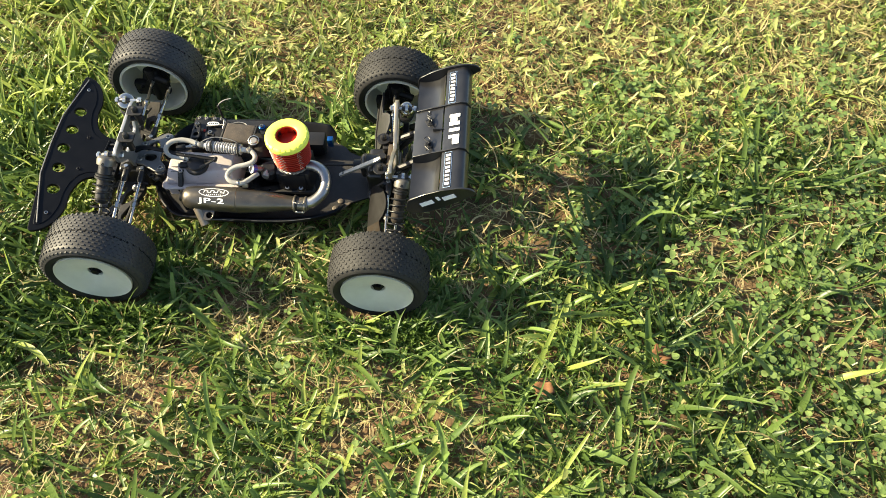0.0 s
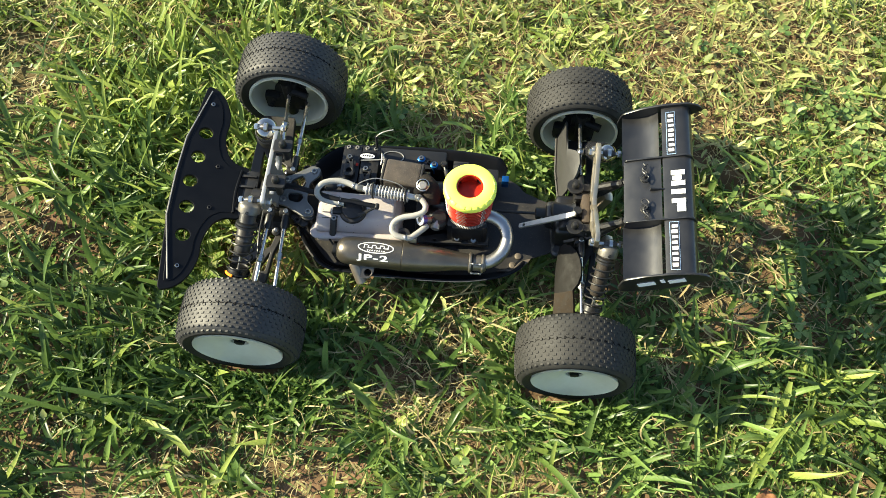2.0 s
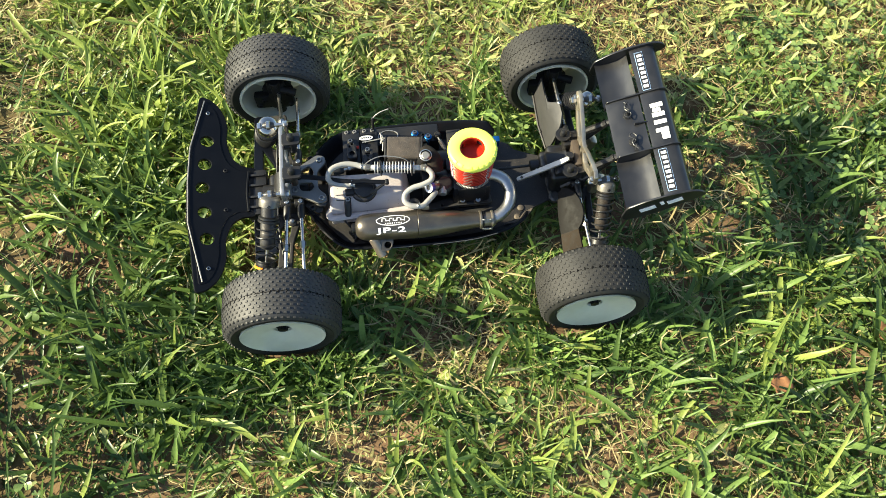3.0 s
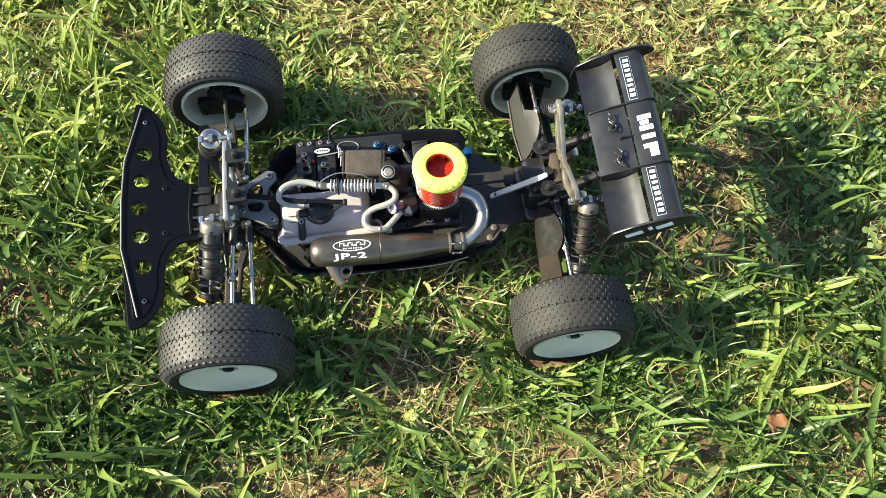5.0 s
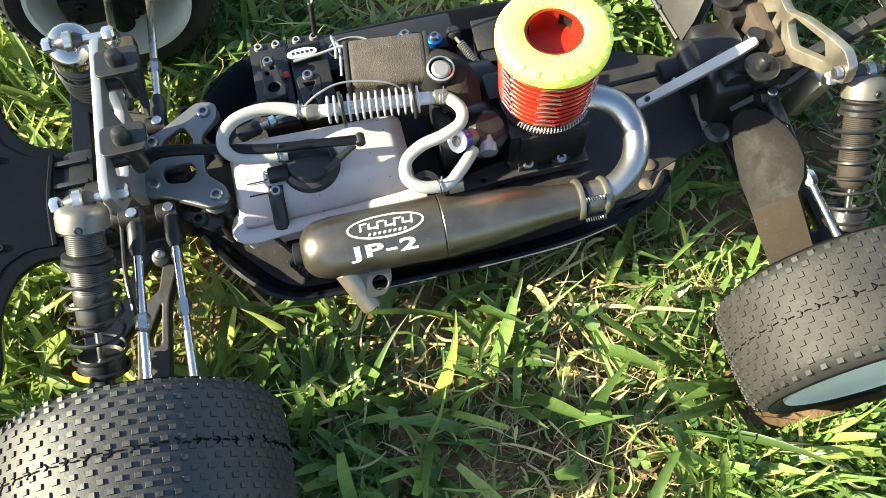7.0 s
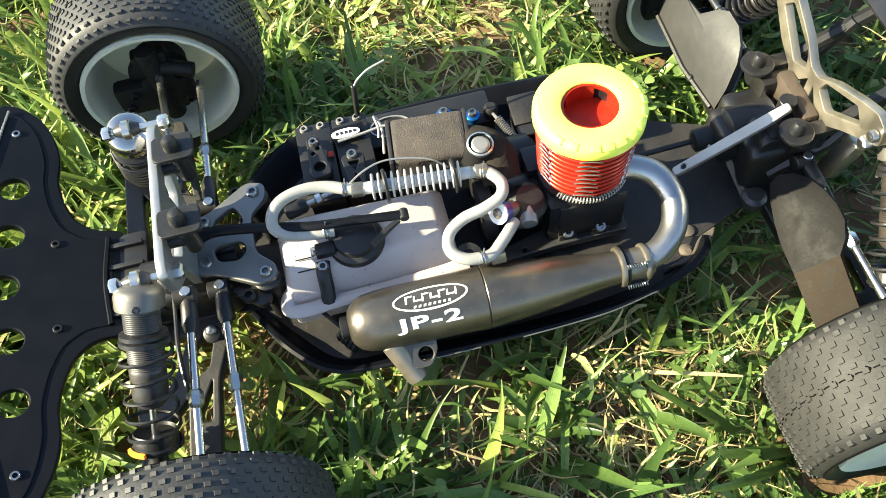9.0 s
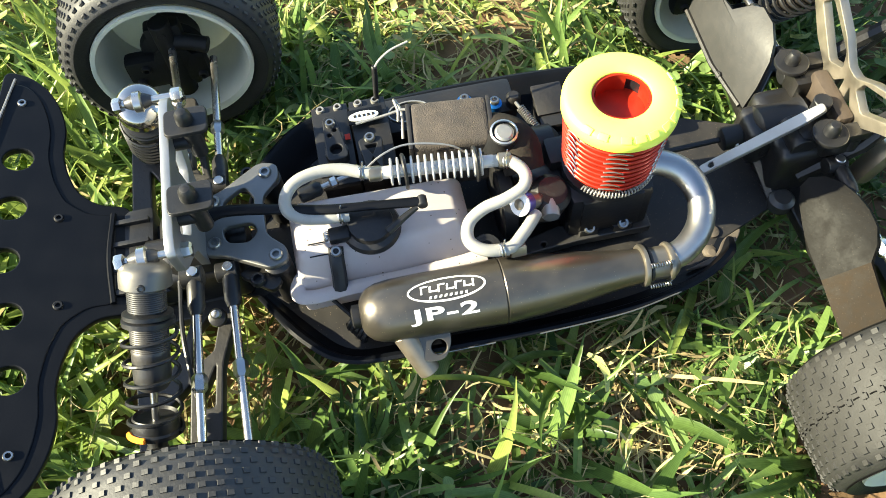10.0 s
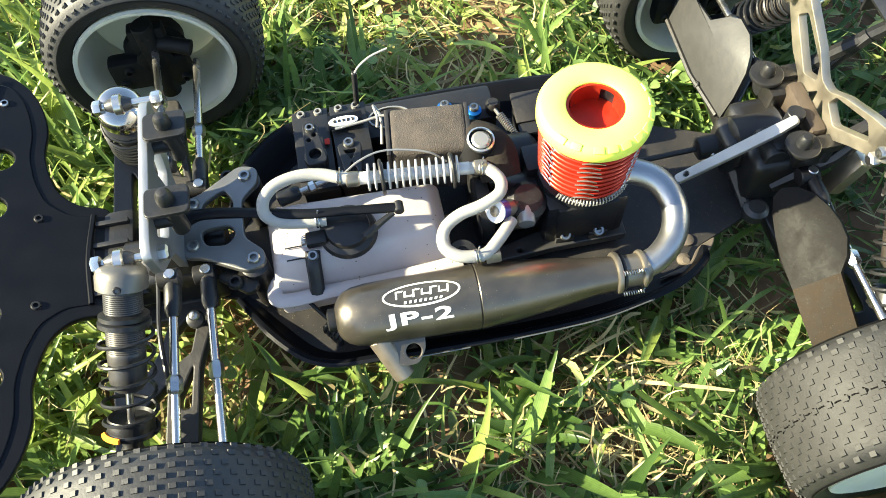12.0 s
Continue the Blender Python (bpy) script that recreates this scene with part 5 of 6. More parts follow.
box(bm, (-20, 66, 48), (92, 26, 26), bev=3)
tray = part("radio_box", bm, BLACK, truck, "black plastic radio box")
me = plate("badge", [circle(-38, 66, 13, 28, 8), circle(-38, 66, 12, 28, 7)], 1.4, 0.15)
link("badge", place(me, pose(0, 0, 0.0615)), GREY_ALU, tray, "oval moulded badge")
for x, y in ((-62, 62), (6, 62)):
    screw(tray, (x, y, 61), r=3.2, h=2.5, mat=BLACK)
for x, y, z in ((-4, 66, 60), (12, 56, 65)):
    bm = B()
    lathe(bm, (x, y, z - 14), (0, 0, 1), [(3.2, 0), (3.2, 12), (4.6, 13), (4.6, 16), (3.2, 17)], 16)
    ob = part("blue_nut", bm, BLUE, truck, "blue anodised knurled nut")
    screw(ob, (x, y, z + 3.5), r=3.0, h=2)
# glow plug cap that stands beside the pack
bm = B()
lathe(bm, (4, 8, 84), (0.05, -0.15, 1), [(10, 0), (11, 4), (9, 12), (7.2, 18), (7.2, 21)], 22)
ob = part("filter_cap", bm, BLACK, truck, "black rubber cap with a clear ring")
bm = B()
lathe(bm, (4.8, 5.4, 105), (0.05, -0.15, 1), [(6.6, -1), (7.4, 0), (7.4, 1.5), (6.4, 2)], 24, close_ends=False)
part("ring", bm, ALU, ob)
bm = B()
lathe(bm, (4.8, 5.4, 104), (0.05, -0.15, 1), [(5.2, 0), (5.2, 2), (4, 3)], 20)
part("button", bm, GREY_ALU, ob)
# antenna tube and its wire
bm = B()
lathe(bm, (-57, 70, 52), (0, 0, 1), [(6.5, 0), (6.5, 8), (5, 11)], 16)
cyl(bm, (-57, 69, 60), (-54, 62, 110), 1.6)
ant = part("antenna_tube", bm, BLACK, truck, "black antenna tube with white wire")
bm = B()
sweep(bm, [(-54, 62, 109), (-51, 62, 114), (-44, 64, 118), (-34, 66, 120)], 0.6, 8)
part("antenna_wire", bm, TUBE, ant, "curled white antenna wire")
# brake linkage with its spring beside the head
bm = B()
sweep(bm, [(26, 64, 60), (24, 56, 66), (28, 44, 66), (34, 30, 64), (40, 22, 60)], 1.1, 8)
bl = part("brake_link", bm, DARK_ALU, truck, "brake linkage with a small spring")
bm = B()
coil(bm, (26, 50, 66), (33, 33, 64), 2.2, 0.6, 13, 5, 8)
part("spring", bm, DARK_ALU, bl)
bm = B()
lathe(bm, (24, 58, 60), (0, 0, 1), [(4.5, 0), (4.5, 7), (3, 9)], 14)
part("lever", bm, BLACK, bl)
bm = B()
box(bm, (36, 27, 62), (9, 9, 6), rot=(0, 0, 30), bev=1.5)
part("link_end", bm, BLACK, bl)
# spur gear case, brake and clutch lumps in the middle of the chassis
bm = B()
lathe(bm, (2, 22, 60), (1, 0, 0), [(20, 0), (24, 1.5), (24, 7), (14, 8)], 36)
lathe(bm, (12, 22, 60), (1, 0, 0), [(12, 0), (14, 2), (14, 26), (9, 30)], 22)
box(bm, (24, 22, 46), (50, 36, 22), bev=3)
box(bm, (62, 46, 52), (54, 24, 24), bev=3)
part("centre_gearbox", bm, BLACK, truck, "black centre gear case")
bm = B()
box(bm, (44, 52, 66), (18, 20, 3), rot=(12, 0, 0), bev=0.8)
part("sticker_plate", bm, DUSTY, truck, "pale worn plate")
bm = B()
box(bm, (97, 44, 60), (8, 8, 14), bev=1)
part("blue_plug", bm, BLUE, truck, "blue plug")
bm = B()
cyl(bm, (-112, -30, 60), (-88, -58, 46), 1.2)
coil(bm, (-92, -54, 48), (-84, -64, 46), 5.2, 1.5, 5, 7, 14)
part("pipe_hanger", bm, BLACK, truck, "black wire pipe hanger with rubber coil")
bm = B()
lathe(bm, (-14, -36, 62), (-0.1, -0.5, 0.85), [(6, 0), (8, 1), (8, 4), (4.5, 4.5), (4.2, 2)], 18)
part("clutch_bell_nut", bm, BLACK, truck, "black round nut")
for x, y in ((112, -52), (118, -40)):
    bm = B()
    lathe(bm, (x, y, FLOOR + 1), (0, 0, 1), [(4, 0), (4, 2), (2, 3)], 14)
    part("chassis_screw", bm, TAN, truck)
me = plate("skid_plate", [rounded([(92, -62), (114, -56), (121, -47), (134, -42), (130, -48), (116, -61)], 4), circle(112, -54, 2.6, 14)], 2)
link("skid_plate", place(me, pose(0, 0, 0.0372)), TAN, truck, "sandy worn metal plate edge")


# ---- grass ----
rng = np.random.default_rng(7)


def hits_truck(P):
    """Which of the points lie inside the truck (so that no blade runs through it)."""
    x, y, z = P[..., 0] * 1000, P[..., 1] * 1000, P[..., 2] * 1000
    bad = (x > -150) & (x < 185) & (abs(y) < np.interp(x, [-150, -97, 60, 120, 185], [24, 84, 84, 60, 34])) & (z > 26)
    bad |= (x < -200) & (x > -288) & (abs(y) < 138) & (z > 56) & ~((x > -236) & (abs(y) > 50))
    bad |= (abs(abs(x) - 186) < 34) & (abs(y) < 120) & (z > 28)
    bad |= (x > 216) & (x < 312) & (abs(y) < 110) & (z > 98)
    for (cx, cy, cz), _, _ in WHEELS:
        bad |= (abs(y - cy) < 34) & ((x - cx) ** 2 + (z - cz) ** 2 < 70**2)
    return bad


def soft_noise(x, y, s, seed):
    return np.array([noise.noise((a * s, b * s, seed)) for a, b in zip(x, y)])


def strips(base, heading, length, width, rise, curl, steps, twist, fold=0.0):
    """Blades as tapering strips: they leave the ground at an angle, bend over and come back towards it."""
    n = len(length)
    t = np.linspace(0, 1, steps + 1)
    pitch = rise[:, None] - curl[:, None] * t[None] ** 1.2
    seg = (length / steps)[:, None]
    dx, dz = np.cos(pitch) * seg, np.sin(pitch) * seg
    along = np.concatenate([np.zeros((n, 1)), np.cumsum(dx[:, :-1], 1)], 1)
    up = np.concatenate([np.zeros((n, 1)), np.cumsum(dz[:, :-1], 1)], 1)
    head = heading[:, None] + twist[:, None] * t[None]
    X = base[:, None, 0] + along * np.cos(head)
    Y = base[:, None, 1] + along * np.sin(head)
    Z = np.maximum(base[:, None, 2] + up, ground_z(X, Y) + 0.0015)
    # mown tips are cut off square, the others taper
    blunt = np.where(rng.uniform(0, 1, (n, 1)) < 0.36, 1.32, 1.02)
    w = width[:, None] * np.clip(np.minimum(0.5 + 2.0 * t[None], (blunt - t[None]) * 1.75), 0.03, 1) * 0.5
    roll = twist[:, None] * 0.8 * (t[None] - 0.2)
    sx, sy, sz = -np.sin(head) * np.cos(roll), np.cos(head) * np.cos(roll), np.sin(roll)
    a = np.stack([X + sx * w, Y + sy * w, Z + sz * w], -1)
    b = np.stack([X - sx * w, Y - sy * w, Z - sz * w], -1)
    if fold:
        c = np.stack([X, Y, Z - w * fold], -1)
        return np.stack([a, c, b], 2)
    return np.stack([a, b], 2)


def strip_object(name, P, mat, label, category):
    P = P[~hits_truck(P).any(axis=(1, 2))]
    n, s, k = P.shape[:3]
    idx = np.arange(n * s * k).reshape(n, s, k)
    quads = np.concatenate([np.stack([idx[:, :-1, j], idx[:, 1:, j], idx[:, 1:, j + 1], idx[:, :-1, j + 1]], -1).reshape(-1, 4) for j in range(k - 1)])
    me = bpy.data.meshes.new(name)
    me.vertices.add(n * s * k)
    me.vertices.foreach_set("co", P.reshape(-1).astype(np.float32))
    me.loops.add(quads.size)
    me.loops.foreach_set("vertex_index", quads.reshape(-1).astype(np.int32))
    me.polygons.add(len(quads))
    me.polygons.foreach_set("loop_start", np.arange(0, quads.size, 4, dtype=np.int32))
    across = np.broadcast_to(np.linspace(0, 1, k), (n, s, k)).reshape(-1)
    along = np.broadcast_to(np.linspace(0, 1, s)[None, :, None], (n, s, k)).reshape(-1)
    uv = me.uv_layers.new(name="blade")
    uv.data.foreach_set("uv", np.stack([across[quads.reshape(-1)], along[quads.reshape(-1)]], -1).reshape(-1).astype(np.float32))
    me.update(calc_edges=True)
    me.validate()
    me.materials.append(mat)
    me.polygons.foreach_set("use_smooth", [True] * len(me.polygons))
    return tagged(new(name, me), label, category, kind="stuff")


def by_kind(name, P, words, what):
    """Three kinds of grass: yellowish in the dry front left and far side, dark with the clover and round the bumper,
    darkened behind the truck as painted shade.
    """
    x, y = P[:, 0, 0, 0], P[:, 0, 0, 1]
    patch = 0.9 * soft_noise(x, y, 8.0, 12.5)
    lime = 0.36 - 0.7 * np.clip(x - 0.05, -0.3, 0.45) + 2.4 * np.clip(y - 0.12, 0, 0.4) * np.clip((1.0 - y) * 3, 0, 1) * np.clip((x + 1.0) * 2.5, 0, 1) + patch
    lime = lime - 0.7 * np.clip((-0.17 - x) * 7, 0, 1) * np.clip((0.22 - y) * 6, 0, 1)
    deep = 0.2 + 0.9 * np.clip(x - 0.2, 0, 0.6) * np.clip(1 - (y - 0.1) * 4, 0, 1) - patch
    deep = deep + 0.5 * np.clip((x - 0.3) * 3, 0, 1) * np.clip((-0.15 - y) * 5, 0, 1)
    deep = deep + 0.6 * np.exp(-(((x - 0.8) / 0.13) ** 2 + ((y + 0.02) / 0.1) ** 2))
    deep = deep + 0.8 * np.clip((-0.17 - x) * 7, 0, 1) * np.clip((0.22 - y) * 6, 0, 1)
    # clover-dark grass behind wing and rear wheel, with shade put into the mix
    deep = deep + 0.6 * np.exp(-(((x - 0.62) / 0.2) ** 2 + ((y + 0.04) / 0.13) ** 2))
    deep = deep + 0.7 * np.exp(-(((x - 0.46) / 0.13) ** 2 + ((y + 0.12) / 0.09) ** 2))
    lime = lime + 0.4 * np.exp(-(((x - 0.05) / 0.16) ** 2 + ((y - 0.3) / 0.14) ** 2))
    lime = lime + 0.3 * np.clip((-0.25 - x) * 6, 0, 1) * np.clip(y * 8, 0, 1)
    lime = lime + 0.35 * np.exp(-(((x - 0.03) / 0.15) ** 2 + ((y - 0.18) / 0.06) ** 2))
    deep = deep + 0.5 * rear_shade(x, y)
    lime = lime - 0.15 * rear_shade(x, y)
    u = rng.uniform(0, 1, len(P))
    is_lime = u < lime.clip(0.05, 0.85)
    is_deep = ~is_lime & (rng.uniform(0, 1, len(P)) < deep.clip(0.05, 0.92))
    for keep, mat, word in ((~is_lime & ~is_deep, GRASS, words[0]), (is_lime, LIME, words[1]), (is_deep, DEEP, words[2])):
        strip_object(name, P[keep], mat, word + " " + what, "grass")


def far_side(x, y):
    """Rises to 1 on the dry, closely mown side behind the truck."""
    return np.clip((y - 0.07 - 0.05 * np.clip(-x, 0, 1)) * 9, 0, 1) * np.clip((0.95 - y) * 2.2, 0, 1) * np.clip((x + 0.42) * 3.2, 0.12, 1)


def worn(x, y):
    """1 on the trodden, half-bare ground between the near wheels."""
    return np.exp(-((((x - 0.03) / 0.11) ** 4) + ((y + 0.15) / 0.065) ** 4))


def rear_shade(x, y):
    """1 behind the truck's near rear corner, where shade is put into the lawn's colour."""
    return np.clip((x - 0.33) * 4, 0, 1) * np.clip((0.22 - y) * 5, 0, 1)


def inside(b, soft=0.3):
    """Thins the near lawn out towards its border, so that it runs into the rest."""
    gap = np.minimum.reduce([b[:, 0] + 1.05, 1.4 - b[:, 0], b[:, 1] + 0.85, 0.95 - b[:, 1]])
    gap = gap + 0.16 * soft_noise(b[:, 0], b[:, 1], 5.0, 17.0)
    return b[rng.uniform(0, 1, len(b)) < np.clip(gap / soft, 0, 1)]


def scatter(n, x0=-1.05, x1=1.4, y0=-0.85, y1=0.95):
    x, y = rng.uniform(x0, x1, n), rng.uniform(y0, y1, n)
    return inside(np.stack([x, y, ground_z(x, y) - 0.003], -1))


# bare patches of soil: middle and half widths
BARE = [(0.02, -0.165, 0.06, 0.022), (0.374, 0.228, 0.09, 0.03), (0.47, 0.345, 0.1, 0.04), (-0.49, -0.2, 0.06, 0.05), (-0.52, -0.3, 0.09, 0.05), (-0.4, -0.27, 0.05, 0.03), (-0.45, -0.05, 0.06, 0.03), (-0.11, -0.2, 0.05, 0.02), (0.1, -0.13, 0.04, 0.035), (0.06, -0.19, 0.03, 0.02)]


def lushness(b):
    """How green the ground is: patchy, lush to the front left, thin and dry in the far right."""
    x, y = b[:, 0], b[:, 1]
    v = 0.5 + 0.8 * soft_noise(x, y, 6.0, 1.7) + 0.5 * soft_noise(x, y, 17.0, 4.1)
    for cx, cy, rx, ry in BARE:
        v = v - 0.9 * np.exp(-(((x - cx) / rx) ** 2 + ((y - cy) / ry) ** 2) * 1.2)
    v = v - 0.5 * np.exp(-(((x + 0.17) / 0.07) ** 2 + ((y + 0.1) / 0.04) ** 2))
    return v - 0.35 * np.clip((x - 0.2) * 1.4, 0, 1) * np.clip((y - 0.1) * 3, 0, 1)


# broad mown blades, growing in tufts: upright with cut tips, some bent over; short and few on the far side
tufts = scatter(9800)
far = far_side(tufts[:, 0], tufts[:, 1])
tufts = tufts[rng.uniform(0, 1, len(tufts)) < np.clip(lushness(tufts) * 1.05, 0.08, 1) * (1 - 0.25 * far) * (1 - 0.85 * worn(tufts[:, 0], tufts[:, 1]))]
m = 7
base = np.repeat(tufts, m, 0) + np.concatenate([rng.normal(0, 0.008, (len(tufts) * m, 2)), np.zeros((len(tufts) * m, 1))], 1)
n = len(base)
lean = np.repeat(rng.uniform(0, 2 * np.pi, len(tufts)), m)
short = (1 - 0.35 * far_side(base[:, 0], base[:, 1])) * (1 - 0.2 * worn(base[:, 0], base[:, 1]))
P = strips(base, lean + rng.normal(0, 1.1, n), rng.gamma(4, 0.0112, n).clip(0.012, 0.11) * short, rng.gamma(3.2, 0.00165, n).clip(0.0017, 0.0085), rng.uniform(0.2, 1.3, n), rng.uniform(0.0, 1.2, n), 6, rng.normal(0, 0.4, n), 0.5)
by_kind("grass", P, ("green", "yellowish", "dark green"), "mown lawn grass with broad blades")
# long broad blades that stand out, most of them in front of the truck
base = scatter(9500)
base = base[rng.uniform(0, 1, len(base)) < np.clip(0.35 + 0.5 * lushness(base), 0.15, 1) * (1 - 0.7 * far_side(base[:, 0], base[:, 1])) * (1 - 0.3 * worn(base[:, 0], base[:, 1]))]
n = len(base)
P = strips(base, rng.uniform(0, 2 * np.pi, n), rng.gamma(9, 0.0056, n).clip(0.028, 0.08), rng.gamma(9, 0.0006, n).clip(0.0035, 0.0072), rng.uniform(0.25, 1.25, n), rng.uniform(0.1, 1.1, n), 7, rng.normal(0, 0.35, n), 0.55)
by_kind("broad_grass", P, ("green", "yellowish", "dark green"), "long broad grass blades bent over the lawn")
# fine short blades between them
base = scatter(110000)
base = base[rng.uniform(0, 1, len(base)) < np.clip(lushness(base) + 0.1, 0.1, 1) * (1 - 0.8 * worn(base[:, 0], base[:, 1]))]
n = len(base)
P = strips(base, rng.uniform(0, 2 * np.pi, n), rng.gamma(4, 0.006, n).clip(0.008, 0.06), rng.uniform(0.0008, 0.0026, n), rng.uniform(0.05, 1.3, n), rng.uniform(0.0, 1.2, n), 4, rng.normal(0, 0.7, n))
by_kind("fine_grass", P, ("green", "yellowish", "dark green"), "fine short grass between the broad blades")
# chopped bits of leaf lying at all angles, thickest on the far side
base = scatter(52000)
base = base[rng.uniform(0, 1, len(base)) < np.clip(0.08 + 0.75 * far_side(base[:, 0], base[:, 1]) + 0.25 * soft_noise(base[:, 0], base[:, 1], 13.0, 31.0) - 0.3 * rear_shade(base[:, 0], base[:, 1]), 0.03, 1)]
base[:, 2] += rng.gamma(2, 0.006, len(base)).clip(0.003, 0.03)
n = len(base)
P = strips(base, rng.uniform(0, 2 * np.pi, n), rng.gamma(5, 0.0036, n).clip(0.006, 0.036), rng.gamma(5, 0.0009, n).clip(0.0018, 0.009), rng.normal(0.25, 0.5, n), rng.normal(0.2, 0.6, n), 3, rng.normal(0, 0.9, n), 0.3)
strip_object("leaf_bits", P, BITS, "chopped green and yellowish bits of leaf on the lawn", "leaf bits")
# the lawn goes on all round
x, y = rng.uniform(-4.8, 5.2, 150000), rng.uniform(-4.9, 5.0, 150000)
base = np.stack([x, y, ground_z(x, y) - 0.003], -1)
gap = np.maximum(np.abs(x - 0.175) - 0.8, np.abs(y - 0.05) - 0.5)
base = base[rng.uniform(0, 1, len(x)) < np.clip(gap / 0.35, 0, 1) * np.clip((4.9 - np.hypot(x - 0.2, y)) / 3.0, 0, 1)]
n = len(base)
P = strips(base, rng.uniform(0, 2 * np.pi, n), rng.gamma(5, 0.012, n).clip(0.02, 0.12), rng.uniform(0.004, 0.012, n), rng.uniform(0.2, 1.2, n), rng.uniform(0.1, 1.2, n), 2, rng.normal(0, 0.5, n))
dry = rng.uniform(0, 1, n) < np.clip(0.35 + 0.9 * soft_noise(base[:, 0], base[:, 1], 1.6, 3.3), 0.05, 0.8)
strip_object("outer_grass", P[~dry], GRASS, "mown lawn grass that goes on all round", "grass")
strip_object("outer_straw", P[dry], STRAW, "dry grass among the lawn all round", "straw")
# dead clippings and straw lying flat
base = scatter(64000)
base = base[rng.uniform(0, 1, len(base)) < np.clip(0.95 - 0.75 * lushness(base) + 0.35 * np.clip(base[:, 0] - 0.3, 0, 0.5) + 1.8 * np.clip(base[:, 1] - 0.18, 0, 0.4) - 0.8 * np.clip((-0.28 - base[:, 0]) * 7, 0, 1) * np.clip((0.25 - base[:, 1]) * 6, 0, 1), 0.06, 0.9)]
base[:, 2] += rng.gamma(2, 0.005, len(base)).clip(0.002, 0.03)
n = len(base)
P = strips(base, rng.uniform(0, 2 * np.pi, n), rng.gamma(4, 0.007, n).clip(0.008, 0.08), rng.gamma(2.5, 0.00042, n).clip(0.0005, 0.003), rng.normal(0.12, 0.28, n), rng.normal(0.2, 0.5, n), 5, rng.normal(0, 0.7, n))
# curled pale clumps on the bare soil between the wheels and beside them
clump = []
for cx, cy, sx, sy, k in ((0.1, -0.125, 0.035, 0.028, 420), (0.06, -0.215, 0.05, 0.018, 260), (0.0, -0.15, 0.045, 0.035, 330), (0.17, -0.235, 0.05, 0.03, 80), (0.19, 0.01, 0.02, 0.02, 40)):
    x, y = rng.normal(cx, sx, k), rng.normal(cy, sy, k)
    clump.append(np.stack([x, y, ground_z(x, y) + rng.gamma(2, 0.004, k).clip(0.002, 0.022)], -1))
base = np.concatenate(clump)
n = len(base)
Q = strips(base, rng.uniform(0, 2 * np.pi, n), rng.gamma(4, 0.0055, n).clip(0.008, 0.05), rng.gamma(3, 0.00034, n).clip(0.0005, 0.002), rng.normal(0.1, 0.3, n), rng.normal(0.2, 0.6, n), 5, rng.normal(0, 0.9, n))
P = np.concatenate([P, Q])
strip_object("straw", P, STRAW, "dry straw and dead grass clippings on the soil", "straw")


# taller bright tufts on the far side of the truck
x, y = rng.uniform(-0.14, 0.16, 26), rng.uniform(0.09, 0.15, 26)
tufts = np.stack([x, y, ground_z(x, y) - 0.003], -1)
base = np.repeat(tufts, 6, 0) + np.concatenate([rng.normal(0, 0.007, (156, 2)), np.zeros((156, 1))], 1)
n = len(base)
P = strips(base, rng.uniform(0, 2 * np.pi, n), rng.gamma(6, 0.008, n).clip(0.02, 0.08), rng.gamma(4, 0.0012, n).clip(0.002, 0.009), rng.uniform(0.6, 1.35, n), rng.uniform(0.3, 1.5, n), 6, rng.normal(0, 0.5, n), 0.45)
strip_object("tall_grass", P, GRASS, "taller bright green grass tufts beside the truck", "grass")


# broad upright blades between the near wheels
x, y = rng.uniform(-0.12, 0.14, 62), rng.normal(-0.155, 0.045, 62)
tufts = np.stack([x, y, ground_z(x, y) - 0.003], -1)
base = np.repeat(tufts, 4, 0) + np.concatenate([rng.normal(0, 0.01, (248, 2)), np.zeros((248, 1))], 1)
n = len(base)
P = strips(base, rng.uniform(0, 2 * np.pi, n), rng.gamma(9, 0.0056, n).clip(0.03, 0.085), rng.gamma(9, 0.00062, n).clip(0.0035, 0.0078), rng.uniform(0.5, 1.35, n), rng.uniform(0.0, 1.1, n), 7, rng.normal(0, 0.35, n), 0.5)
by_kind("upright_grass", P, ("green", "yellowish", "dark green"), "broad upright grass blades on thin soil")


# tall uncut grass round and under the front bumper
x, y = rng.normal(-0.31, 0.1, 430), rng.normal(0.03, 0.16, 430)
tufts = np.stack([x, y, ground_z(x, y) - 0.003], -1)
base = np.repeat(tufts, 4, 0) + np.concatenate([rng.normal(0, 0.009, (1720, 2)), np.zeros((1720, 1))], 1)
n = len(base)
P = strips(base, rng.uniform(0, 2 * np.pi, n), rng.gamma(8, 0.0075, n).clip(0.03, 0.1), rng.gamma(6, 0.0009, n).clip(0.0025, 0.0085), rng.uniform(0.4, 1.35, n), rng.uniform(0.0, 1.0, n), 6, rng.normal(0, 0.4, n), 0.5)
by_kind("front_grass", P, ("green", "yellowish", "dark green"), "taller grass round the front bumper")


# short pale clippings that the mower left
base = scatter(62000)
base = base[rng.uniform(0, 1, len(base)) < np.clip(0.5 - 0.55 * lushness(base) + 0.5 * soft_noise(base[:, 0], base[:, 1], 11.0, 21.0) + 1.6 * np.clip(base[:, 1] - 0.16, 0, 0.4) - 0.5 * np.clip((-0.17 - base[:, 0]) * 7, 0, 1) * np.clip((0.22 - base[:, 1]) * 6, 0, 1) - 0.4 * rear_shade(base[:, 0], base[:, 1]), 0.1, 0.95)]
base[:, 2] += rng.gamma(2, 0.0045, len(base)).clip(0.002, 0.022)
n = len(base)
